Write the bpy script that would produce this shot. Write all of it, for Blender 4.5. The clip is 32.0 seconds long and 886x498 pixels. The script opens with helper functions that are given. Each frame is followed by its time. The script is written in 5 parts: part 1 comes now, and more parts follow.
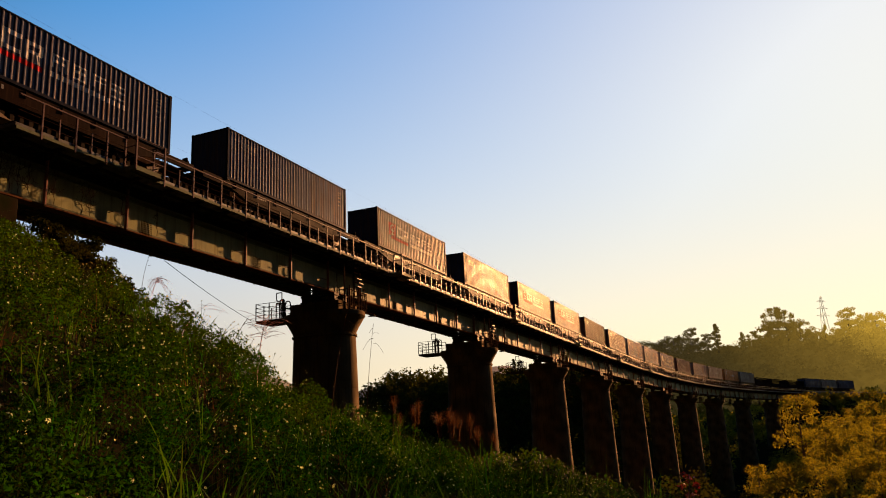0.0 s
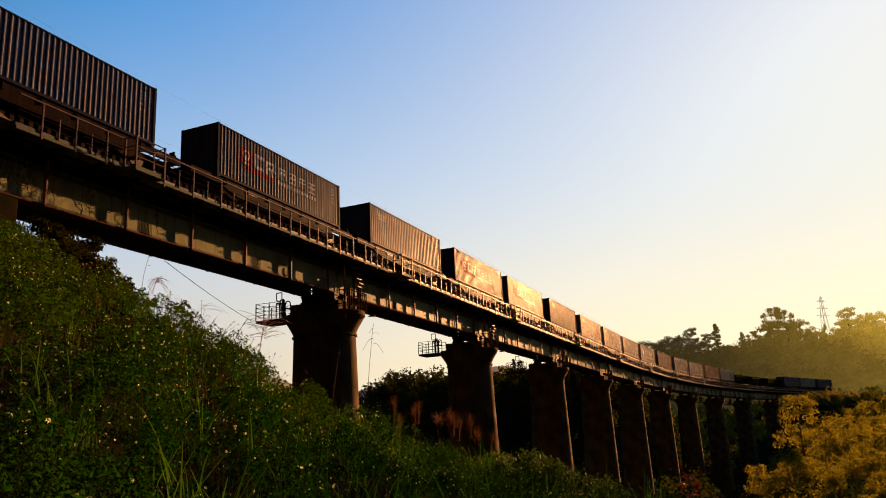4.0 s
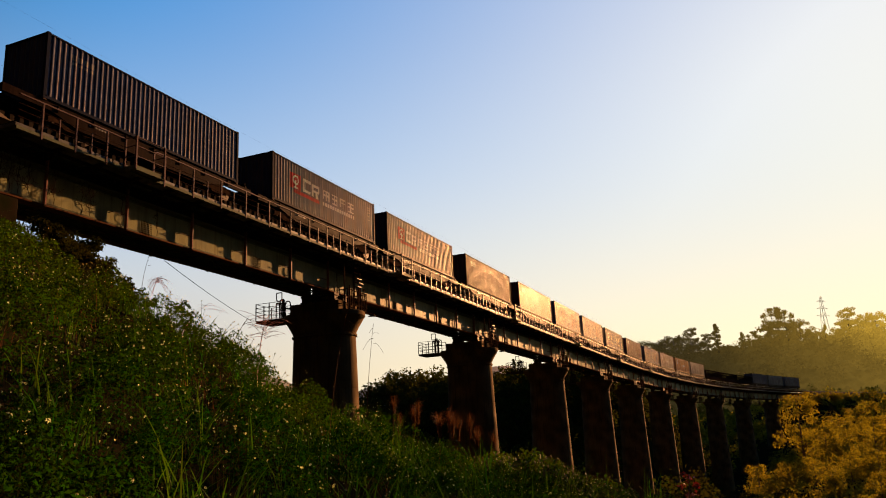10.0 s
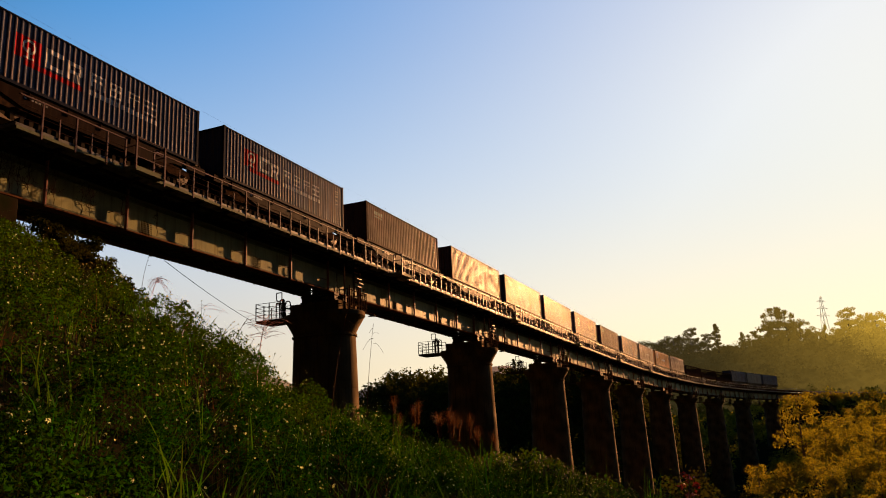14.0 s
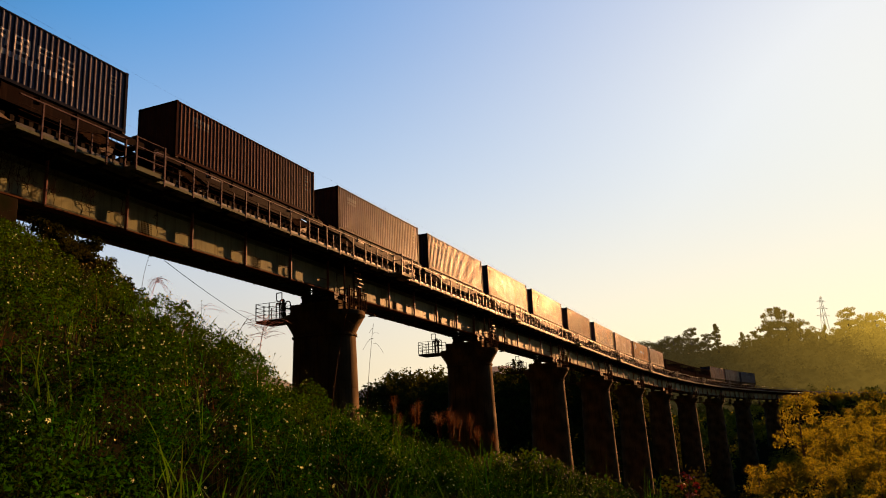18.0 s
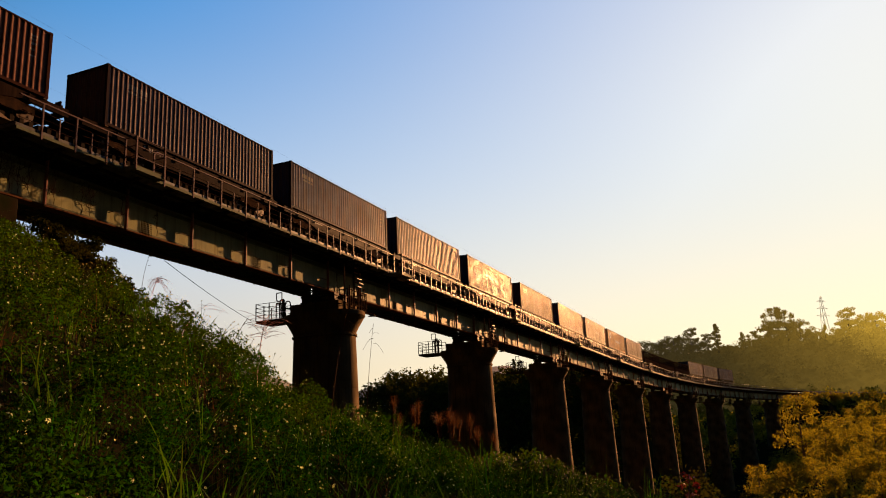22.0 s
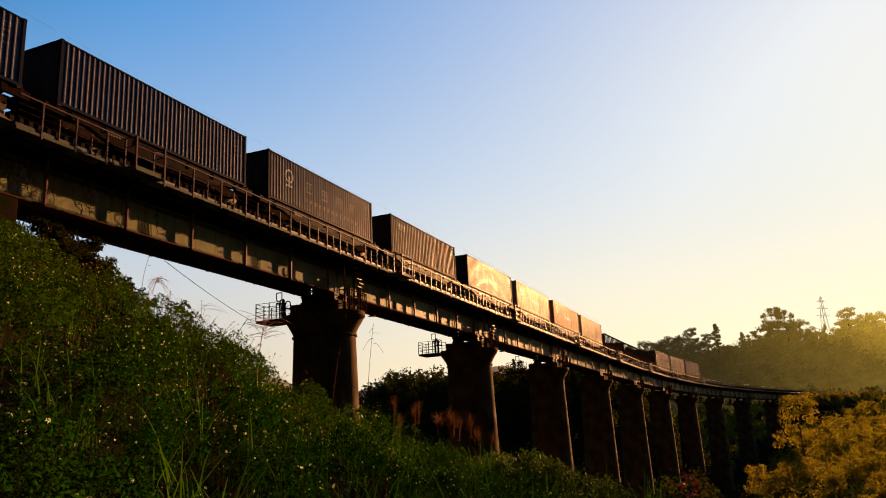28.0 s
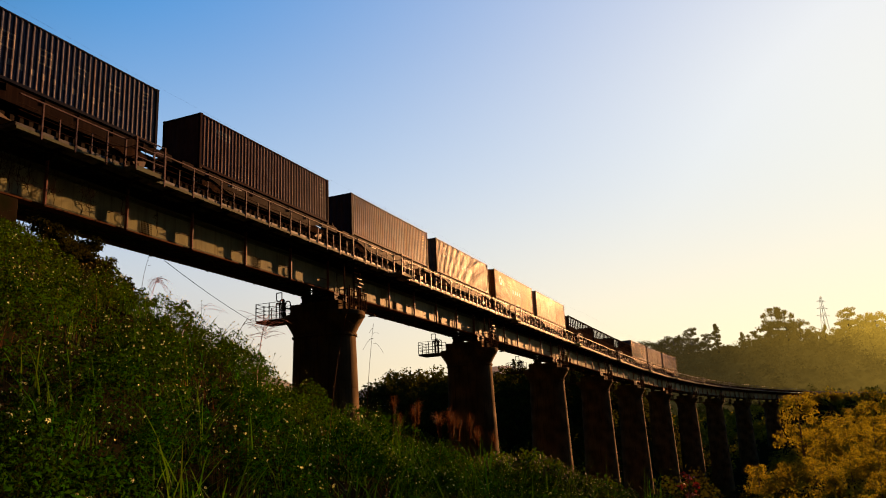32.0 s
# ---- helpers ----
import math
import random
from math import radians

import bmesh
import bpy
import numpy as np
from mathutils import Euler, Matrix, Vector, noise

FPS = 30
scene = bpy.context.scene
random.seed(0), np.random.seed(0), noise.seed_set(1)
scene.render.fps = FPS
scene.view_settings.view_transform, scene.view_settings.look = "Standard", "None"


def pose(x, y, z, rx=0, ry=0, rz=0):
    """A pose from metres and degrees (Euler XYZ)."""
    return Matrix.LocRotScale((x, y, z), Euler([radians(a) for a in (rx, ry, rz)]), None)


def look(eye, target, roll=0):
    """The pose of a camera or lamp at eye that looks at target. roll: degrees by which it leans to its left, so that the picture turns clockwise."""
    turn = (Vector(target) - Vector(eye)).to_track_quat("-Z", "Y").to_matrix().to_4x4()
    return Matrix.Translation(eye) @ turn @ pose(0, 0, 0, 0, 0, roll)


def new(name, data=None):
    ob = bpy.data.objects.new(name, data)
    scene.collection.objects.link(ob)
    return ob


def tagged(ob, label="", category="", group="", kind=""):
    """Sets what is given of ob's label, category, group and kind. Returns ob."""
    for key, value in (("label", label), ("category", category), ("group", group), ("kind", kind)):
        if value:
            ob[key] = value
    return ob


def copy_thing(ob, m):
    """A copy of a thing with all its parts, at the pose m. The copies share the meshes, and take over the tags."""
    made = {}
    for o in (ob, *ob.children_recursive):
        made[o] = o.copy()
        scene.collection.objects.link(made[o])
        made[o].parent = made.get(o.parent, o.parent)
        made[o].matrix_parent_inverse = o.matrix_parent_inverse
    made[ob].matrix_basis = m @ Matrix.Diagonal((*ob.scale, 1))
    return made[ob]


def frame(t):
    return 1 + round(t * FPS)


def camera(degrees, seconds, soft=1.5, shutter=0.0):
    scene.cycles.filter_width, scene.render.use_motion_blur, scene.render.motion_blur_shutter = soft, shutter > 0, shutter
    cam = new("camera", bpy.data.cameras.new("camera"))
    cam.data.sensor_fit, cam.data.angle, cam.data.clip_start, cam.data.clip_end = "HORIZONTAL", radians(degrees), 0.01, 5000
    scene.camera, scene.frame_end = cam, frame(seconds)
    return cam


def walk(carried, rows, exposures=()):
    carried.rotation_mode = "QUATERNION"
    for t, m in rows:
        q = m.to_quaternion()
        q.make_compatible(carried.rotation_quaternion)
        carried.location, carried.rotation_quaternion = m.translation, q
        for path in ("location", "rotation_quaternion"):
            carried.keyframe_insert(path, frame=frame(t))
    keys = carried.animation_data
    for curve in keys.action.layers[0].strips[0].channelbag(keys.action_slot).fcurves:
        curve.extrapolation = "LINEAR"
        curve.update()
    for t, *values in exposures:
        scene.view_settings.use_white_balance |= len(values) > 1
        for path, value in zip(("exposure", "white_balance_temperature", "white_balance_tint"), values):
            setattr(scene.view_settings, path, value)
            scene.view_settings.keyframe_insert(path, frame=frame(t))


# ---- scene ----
# Camera: hand-held height on a bank below the viaduct, it stands still.
cam = camera(58.15, 32.0, soft=1.0)
EYE = Vector((0.0, 0.0, 1.6))
TILT, LEAN = 14.078, -2.727
STAND = look(EYE, EYE + Vector((0, math.cos(radians(TILT)), math.sin(radians(TILT)))), LEAN)
walk(cam, [(0, STAND), (32, STAND)], exposures=[(0, 1.5), (32, 1.5)])

# ---- light ----
SUN_AZ, SUN_EL = radians(36.8), radians(12.2)
sun_way = Vector((math.sin(SUN_AZ) * math.cos(SUN_EL), math.cos(SUN_AZ) * math.cos(SUN_EL), math.sin(SUN_EL)))
world = bpy.data.worlds.new("sky")
scene.world = world
world.use_nodes = True
wn, wl = world.node_tree.nodes, world.node_tree.links
sky = wn.new("ShaderNodeTexSky")
sky.sky_type, sky.sun_disc = "NISHITA", False
sky.sun_elevation, sky.sun_rotation = SUN_EL, SUN_AZ
sky.air_density, sky.dust_density, sky.ozone_density = 1.0, 2.0, 3.0
rich = wn.new("ShaderNodeHueSaturation")
rich.inputs["Saturation"].default_value = 4.3
rich.inputs["Hue"].default_value = 0.515
soft_sky = wn.new("ShaderNodeGamma")
soft_sky.inputs["Gamma"].default_value = 0.22
wl.new(sky.outputs[0], soft_sky.inputs["Color"])
wl.new(soft_sky.outputs[0], rich.inputs["Color"])
# warm haze that thickens towards the horizon, all round
where = wn.new("ShaderNodeTexCoord")
split = wn.new("ShaderNodeSeparateXYZ")
wl.new(where.outputs["Generated"], split.inputs[0])
thick = wn.new("ShaderNodeMapRange")
thick.interpolation_type = "SMOOTHERSTEP"
thick.inputs[1].default_value, thick.inputs[2].default_value = -0.05, 0.39
thick.inputs[3].default_value, thick.inputs[4].default_value = 0.84, 0.0
wl.new(split.outputs[2], thick.inputs[0])
haze = wn.new("ShaderNodeMix")
haze.data_type = "RGBA"
wl.new(thick.outputs[0], haze.inputs[0])
# pale glare that grows towards the sun
aim = wn.new("ShaderNodeVectorMath")
aim.operation = "DOT_PRODUCT"
aim.inputs[1].default_value = (math.sin(SUN_AZ), math.cos(SUN_AZ), 0.04)
wl.new(where.outputs["Generated"], aim.inputs[0])
near_sun = wn.new("ShaderNodeMapRange")
near_sun.interpolation_type = "SMOOTHSTEP"
near_sun.inputs[1].default_value, near_sun.inputs[2].default_value = 0.42, 1.0
near_sun.inputs[3].default_value, near_sun.inputs[4].default_value = 0.0, 0.2
wl.new(aim.outputs["Value"], near_sun.inputs[0])
warm = wn.new("ShaderNodeMix")
warm.data_type = "RGBA"
warm.inputs[6].default_value, warm.inputs[7].default_value = (1.38, 1.04, 0.62, 1), (2.55, 2.0, 1.0, 1)
toward = wn.new("ShaderNodeMapRange")
toward.inputs[1].default_value, toward.inputs[2].default_value = 0.6, 1.0
wl.new(aim.outputs["Value"], toward.inputs[0])
wl.new(toward.outputs[0], warm.inputs[0])
wl.new(warm.outputs[2], haze.inputs[7])
pale = wn.new("ShaderNodeMix")
pale.data_type = "RGBA"
pale.inputs[7].default_value = (1.3, 1.42, 1.5, 1)
# pale veil of the lower sky
veil = wn.new("ShaderNodeMapRange")
veil.interpolation_type = "SMOOTHSTEP"
veil.inputs[1].default_value, veil.inputs[2].default_value = 0.08, 0.58
veil.inputs[3].default_value, veil.inputs[4].default_value = 0.72, 0.0
wl.new(split.outputs[2], veil.inputs[0])
total = wn.new("ShaderNodeMath")
total.operation = "ADD"
wl.new(near_sun.outputs[0], total.inputs[0])
wl.new(veil.outputs[0], total.inputs[1])
wl.new(total.outputs[0], pale.inputs[0])
wl.new(rich.outputs[0], pale.inputs[6])
wl.new(pale.outputs[2], haze.inputs[6])
# the sky dims away from the sun, behind the viewpoint
dim = wn.new("ShaderNodeMapRange")
dim.interpolation_type = "SMOOTHSTEP"
dim.inputs[1].default_value, dim.inputs[2].default_value = -0.1, 0.5
dim.inputs[3].default_value, dim.inputs[4].default_value = 0.22, 1.0
wl.new(aim.outputs["Value"], dim.inputs[0])
fall = wn.new("ShaderNodeVectorMath")
fall.operation = "SCALE"
wl.new(haze.outputs[2], fall.inputs[0])
# and it deepens towards the zenith
deep = wn.new("ShaderNodeMapRange")
deep.interpolation_type = "SMOOTHSTEP"
deep.inputs[1].default_value, deep.inputs[2].default_value = 0.5, 0.9
deep.inputs[3].default_value, deep.inputs[4].default_value = 1.0, 0.3
wl.new(split.outputs[2], deep.inputs[0])
both = wn.new("ShaderNodeMath")
both.operation = "MULTIPLY"
wl.new(dim.outputs[0], both.inputs[0])
wl.new(deep.outputs[0], both.inputs[1])
wl.new(both.outputs[0], fall.inputs["Scale"])
wl.new(fall.outputs[0], wn["Background"].inputs[0])
wn["Background"].inputs[1].default_value = 0.203
lamp = bpy.data.lights.new("sun", "SUN")
lamp.energy, lamp.angle, lamp.color = 5.0, radians(0.5), (1.0, 0.44, 0.16)
sun = new("sun", lamp)
sun.matrix_world = look(sun_way * 100, (0, 0, 0))

# ---- materials ----


def mat(name, colour, rough=0.6, metal=0.0, second=None, scale=3.0, amount=0.5, grain=40.0, bump=0.15, vary=0.0,
        streak=0.0, stain=None, tint=False, through_light=None, spec=0.5, space="Object", dent=0.0, wear=0.12):
    """A procedural surface: colour broken by a coarse and a fine noise, streaks down the face, relief, change from piece to piece."""
    m = bpy.data.materials.new(name)
    m.use_nodes = True
    n, l = m.node_tree.nodes, m.node_tree.links
    b = n["Principled BSDF"]
    b.inputs["Roughness"].default_value, b.inputs["Metallic"].default_value = rough, metal
    b.inputs["Specular IOR Level"].default_value = spec
    co = n.new("ShaderNodeTexCoord")
    big = n.new("ShaderNodeTexNoise")
    big.inputs["Scale"].default_value, big.inputs["Detail"].default_value = scale, 6
    l.new(co.outputs[space], big.inputs["Vector"])
    fine = n.new("ShaderNodeTexNoise")
    fine.inputs["Scale"].default_value, fine.inputs["Detail"].default_value = grain, 4
    l.new(co.outputs[space], fine.inputs["Vector"])
    ramp = n.new("ShaderNodeMapRange")
    ramp.inputs[1].default_value, ramp.inputs[2].default_value = 0.5 - 0.25 * amount, 0.5 + 0.35 * amount
    l.new(big.outputs[0], ramp.inputs[0])
    mix = n.new("ShaderNodeMix")
    mix.data_type = "RGBA"
    second = second or tuple(c * 0.6 for c in colour)
    mix.inputs[6].default_value, mix.inputs[7].default_value = (*colour, 1), (*second, 1)
    l.new(ramp.outputs[0], mix.inputs[0])
    out = mix.outputs[2]
    if tint:
        info = n.new("ShaderNodeObjectInfo")
        mul = n.new("ShaderNodeMix")
        mul.data_type, mul.blend_type = "RGBA", "MULTIPLY"
        mul.inputs[0].default_value = 1
        l.new(out, mul.inputs[6])
        l.new(info.outputs["Color"], mul.inputs[7])
        out = mul.outputs[2]
        # the alpha of the object's colour says how much gloss its paint has kept
        gloss = n.new("ShaderNodeMath")
        gloss.operation = "MULTIPLY"
        gloss.inputs[1].default_value = spec
        l.new(info.outputs["Alpha"], gloss.inputs[0])
        l.new(gloss.outputs[0], b.inputs["Specular IOR Level"])
    if streak:
        mp = n.new("ShaderNodeMapping")
        mp.inputs["Scale"].default_value = (5, 5, 0.25)
        l.new(co.outputs[space], mp.inputs[0])
        run = n.new("ShaderNodeTexNoise")
        run.inputs["Scale"].default_value, run.inputs["Detail"].default_value = 1.4, 5
        l.new(mp.outputs[0], run.inputs["Vector"])
        cut = n.new("ShaderNodeMapRange")
        cut.inputs[1].default_value, cut.inputs[2].default_value, cut.inputs[4].default_value = 0.5, 0.75, streak
        l.new(run.outputs[0], cut.inputs[0])
        mx = n.new("ShaderNodeMix")
        mx.data_type = "RGBA"
        mx.inputs[7].default_value = (*(stain or (0.05, 0.03, 0.02)), 1)
        l.new(cut.outputs[0], mx.inputs[0])
        l.new(out, mx.inputs[6])
        out = mx.outputs[2]
    hsv = n.new("ShaderNodeHueSaturation")
    l.new(out, hsv.inputs["Color"])
    val = n.new("ShaderNodeMapRange")
    val.inputs[1].default_value, val.inputs[2].default_value = 0.25, 0.75
    val.inputs[3].default_value, val.inputs[4].default_value = 0.82, 1.18
    l.new(fine.outputs[0], val.inputs[0])
    if vary:
        geo = n.new("ShaderNodeNewGeometry")
        info2 = n.new("ShaderNodeObjectInfo")
        add = n.new("ShaderNodeMath")
        add.operation = "ADD"
        l.new(geo.outputs["Random Per Island"], add.inputs[0])
        l.new(info2.outputs["Random"], add.inputs[1])
        rng = n.new("ShaderNodeMapRange")
        rng.inputs[2].default_value = 2.0
        rng.inputs[3].default_value, rng.inputs[4].default_value = 1 - vary, 1 + vary
        l.new(add.outputs[0], rng.inputs[0])
        times = n.new("ShaderNodeMath")
        times.operation = "MULTIPLY"
        l.new(val.outputs[0], times.inputs[0])
        l.new(rng.outputs[0], times.inputs[1])
        l.new(times.outputs[0], hsv.inputs["Value"])
        hue = n.new("ShaderNodeMapRange")
        hue.inputs[3].default_value, hue.inputs[4].default_value = 0.5 - 0.045 * vary, 0.5 + 0.045 * vary
        l.new(geo.outputs["Random Per Island"], hue.inputs[0])
        l.new(hue.outputs[0], hsv.inputs["Hue"])
    else:
        l.new(val.outputs[0], hsv.inputs["Value"])
    l.new(hsv.outputs[0], b.inputs["Base Color"])
    if bump:
        bp = n.new("ShaderNodeBump")
        bp.inputs["Strength"].default_value, bp.inputs["Distance"].default_value = bump, 0.02
        l.new(fine.outputs[0], bp.inputs["Height"])
        l.new(bp.outputs[0], b.inputs["Normal"])
    if dent:
        # sheet metal that is pushed in and out, in upright patches
        mp2 = n.new("ShaderNodeMapping")
        mp2.inputs["Scale"].default_value = (3.6, 3.6, 0.16)
        l.new(co.outputs[space], mp2.inputs[0])
        dn = n.new("ShaderNodeTexNoise")
        dn.inputs["Scale"].default_value, dn.inputs["Detail"].default_value = 1.5, 3
        l.new(mp2.outputs[0], dn.inputs["Vector"])
        dp = n.new("ShaderNodeBump")
        dp.inputs["Strength"].default_value, dp.inputs["Distance"].default_value = dent, 0.25
        l.new(dn.outputs[0], dp.inputs["Height"])
        l.new(bp.outputs[0], dp.inputs["Normal"])
        l.new(dp.outputs[0], b.inputs["Normal"])
    rr = n.new("ShaderNodeMapRange")
    rr.inputs[1].default_value, rr.inputs[2].default_value = 0.25, 0.75
    rr.inputs[3].default_value, rr.inputs[4].default_value = max(rough - wear, 0.05), min(rough + wear, 1)
    l.new(run.outputs[0] if dent else big.outputs[0], rr.inputs[0])
    l.new(rr.outputs[0], b.inputs["Roughness"])
    if through_light:
        tr = n.new("ShaderNodeBsdfTranslucent")
        tint_mix = n.new("ShaderNodeMix")
        tint_mix.data_type, tint_mix.blend_type = "RGBA", "MULTIPLY"
        tint_mix.inputs[0].default_value = 1
        tint_mix.inputs[7].default_value = (*through_light, 1)
        l.new(hsv.outputs[0], tint_mix.inputs[6])
        l.new(tint_mix.outputs[2], tr.inputs[0])
        sh = n.new("ShaderNodeAddShader")
        l.new(b.outputs[0], sh.inputs[0])
        l.new(tr.outputs[0], sh.inputs[1])
        l.new(sh.outputs[0], n["Material Output"].inputs[0])
    return m


M_CONCRETE = mat("pier_concrete", (0.15, 0.1, 0.045), 0.9, spec=0.02, second=(0.06, 0.04, 0.018), scale=0.6, grain=18, bump=0.35, streak=0.75, stain=(0.03, 0.018, 0.012))
M_SLAB = mat("slab_concrete", (0.13, 0.14, 0.15), 0.45, spec=0.04, second=(0.05, 0.047, 0.044), scale=2, vary=0.85)
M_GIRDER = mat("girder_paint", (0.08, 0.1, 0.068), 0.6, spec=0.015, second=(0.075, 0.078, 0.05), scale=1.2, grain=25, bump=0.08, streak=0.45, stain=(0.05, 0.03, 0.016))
# girder paint lightened for the webs, their sunlit tone put into the colour
M_WEB = mat("sunlit_web_paint", (0.2, 0.212, 0.12), 0.38, spec=0.006, second=(0.14, 0.155, 0.1), scale=1.2, grain=25, bump=0.08, streak=0.5, stain=(0.06, 0.04, 0.022))
# abutment concrete made near-black, shade put into its colour
M_SHADED_CONCRETE = mat("shaded_concrete", (0.018, 0.013, 0.008), 0.95, spec=0.0, second=(0.01, 0.012, 0.004), scale=1.5, grain=20, bump=0.4)
M_STEEL = mat("rusty_steel", (0.035, 0.026, 0.02), 0.6, spec=0.03, second=(0.06, 0.03, 0.018), scale=4, grain=60)
M_RAILING = mat("railing_paint", (0.12, 0.088, 0.098), 0.42, spec=0.024, second=(0.055, 0.038, 0.038), scale=3, grain=60, vary=0.15)
M_STRUT = mat("red_oxide_paint", (0.2, 0.085, 0.07), 0.5, spec=0.05, second=(0.1, 0.05, 0.04), scale=3, grain=50, vary=0.15)
M_BALLAST = mat("ballast", (0.13, 0.1, 0.07), 0.95, spec=0.0, second=(0.08, 0.06, 0.04), scale=1.5, grain=20, bump=0.5)
# flange brown that stands in for light bounced off the ground
M_FLANGE = mat("bounce_brown_paint", (0.1, 0.048, 0.026), 0.8, spec=0.0, second=(0.06, 0.028, 0.016), scale=2, grain=30)
M_TIMBER = mat("sleeper_timber", (0.022, 0.018, 0.014), 0.85, spec=0.0, scale=3, grain=30, vary=0.2)
M_RAIL = mat("rail_steel", (0.12, 0.09, 0.07), 0.45, metal=0.5, scale=8)
M_BOX = mat("container_paint", (0.42, 0.42, 0.42), 0.42, spec=0.066, second=(0.28, 0.275, 0.27), scale=1.1, grain=30, bump=0.04, dent=0.02, wear=0.13, streak=0.7, stain=(0.09, 0.05, 0.03), tint=True)
M_BOXFRAME = mat("container_frame_paint", (0.14, 0.14, 0.14), 0.5, spec=0.008, second=(0.1, 0.09, 0.085), scale=2.5, grain=50, tint=True)
M_WHITE = mat("white_lettering", (0.36, 0.38, 0.43), 0.42, spec=0.075, second=(0.3, 0.3, 0.3), scale=4)
M_FADED = mat("faded_lettering", (0.13, 0.13, 0.14), 0.42, spec=0.1, second=(0.08, 0.08, 0.08), scale=5)
M_RED = mat("red_paint", (0.26, 0.004, 0.012), 0.5, spec=0.02, second=(0.18, 0.004, 0.009), scale=3)
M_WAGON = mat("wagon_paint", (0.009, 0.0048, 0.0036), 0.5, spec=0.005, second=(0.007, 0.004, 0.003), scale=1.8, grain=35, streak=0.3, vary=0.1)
# bogie colour, also used on the spans to paint in underside shade
M_BOGIE = mat("bogie_and_shade_steel", (0.014, 0.01, 0.008), 0.8, spec=0.0, second=(0.035, 0.02, 0.012), scale=5)
M_WHEEL = mat("wheel_steel", (0.06, 0.045, 0.038), 0.55, metal=0.2, spec=0.05, scale=6)
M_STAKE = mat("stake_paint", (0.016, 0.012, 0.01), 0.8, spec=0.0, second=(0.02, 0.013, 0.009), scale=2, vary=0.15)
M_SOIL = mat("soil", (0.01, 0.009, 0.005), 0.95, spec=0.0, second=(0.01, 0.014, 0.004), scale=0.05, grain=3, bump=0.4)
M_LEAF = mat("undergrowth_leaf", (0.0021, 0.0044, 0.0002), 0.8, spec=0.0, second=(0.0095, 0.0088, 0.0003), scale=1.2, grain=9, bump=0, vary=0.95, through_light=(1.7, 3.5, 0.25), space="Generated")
M_GRASS = mat("grass_blade", (0.006, 0.026, 0.001), 0.7, spec=0.02, second=(0.028, 0.036, 0.003), scale=1.0, grain=9, bump=0, vary=0.4, through_light=(1.1, 1.5, 0.4))
M_DRY = mat("dry_grass", (0.04, 0.021, 0.011), 0.7, spec=0.02, second=(0.05, 0.026, 0.014), scale=2, bump=0, vary=0.3, through_light=(0.9, 0.7, 0.4))
M_PLUME = mat("pale_plume", (0.4, 0.26, 0.25), 0.8, spec=0.0, second=(0.28, 0.19, 0.18), scale=3, bump=0, vary=0.2, through_light=(0.6, 0.6, 0.6))
M_VINE = mat("withered_vine", (0.035, 0.014, 0.009), 0.85, spec=0.0, second=(0.018, 0.008, 0.005), scale=4, vary=0.3)
M_PETAL = mat("white_petal", (0.42, 0.5, 0.36), 0.8, spec=0.0, second=(0.4, 0.4, 0.14), scale=3, bump=0, vary=0.25, through_light=(0.6, 0.6, 0.45))
M_CORE = mat("yellow_floret", (0.45, 0.3, 0.03), 0.7, scale=3, bump=0, vary=0.2)
M_TREE = mat("tree_leaf", (0.024, 0.028, 0.006), 0.75, spec=0.0, second=(0.034, 0.03, 0.007), scale=0.15, grain=2, bump=0, vary=0.4, through_light=(0.45, 0.5, 0.2))
# near-black leaf: the bushes' shade is put into its base colour
M_DARKLEAF = mat("painted_shade_leaf", (0.006, 0.009, 0.003), 0.8, spec=0.0, second=(0.011, 0.01, 0.003), scale=0.3, grain=4, bump=0, vary=0.4, through_light=(0.8, 0.7, 0.2))
M_SHRUB = mat("shrub_leaf", (0.004, 0.0095, 0.0008), 0.6, spec=0.02, second=(0.011, 0.0125, 0.0012), scale=1.5, grain=6, bump=0, vary=0.8, through_light=(2.6, 2.6, 0.3))
M_GOLDLEAF = mat("golden_leaf", (0.095, 0.092, 0.011), 0.8, spec=0.01, second=(0.078, 0.068, 0.008), scale=0.2, grain=2, bump=0, vary=0.25, through_light=(1.35, 1.25, 0.45))
M_REDLEAF = mat("red_leaf", (0.032, 0.005, 0.005), 0.55, scale=0.5, grain=2, bump=0, vary=0.3, through_light=(1.0, 0.4, 0.3))
M_BARK = mat("bark", (0.075, 0.055, 0.04), 0.9, second=(0.04, 0.03, 0.022), scale=2, grain=14, bump=0.4)
M_ROCK = mat("far_rock", (0.1, 0.11, 0.1), 0.95, second=(0.06, 0.075, 0.05), scale=0.004, grain=0.05, bump=0)

# the far hillside, nearly four hundred metres off and more: a plain backdrop, its sunlit haze painted as emission, more
# so towards the sun
M_FAR = bpy.data.materials.new("painted_haze_hillside")
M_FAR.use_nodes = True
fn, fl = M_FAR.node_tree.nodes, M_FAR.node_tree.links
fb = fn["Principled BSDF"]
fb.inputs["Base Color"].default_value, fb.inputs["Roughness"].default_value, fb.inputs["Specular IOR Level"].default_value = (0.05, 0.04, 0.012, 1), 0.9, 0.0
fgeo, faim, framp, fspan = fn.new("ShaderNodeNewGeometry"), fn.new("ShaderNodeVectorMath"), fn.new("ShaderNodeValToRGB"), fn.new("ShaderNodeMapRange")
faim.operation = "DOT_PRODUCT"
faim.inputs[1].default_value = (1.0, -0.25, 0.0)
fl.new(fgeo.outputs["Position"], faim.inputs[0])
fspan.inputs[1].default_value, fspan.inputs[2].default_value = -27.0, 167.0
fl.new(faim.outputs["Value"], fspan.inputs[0])
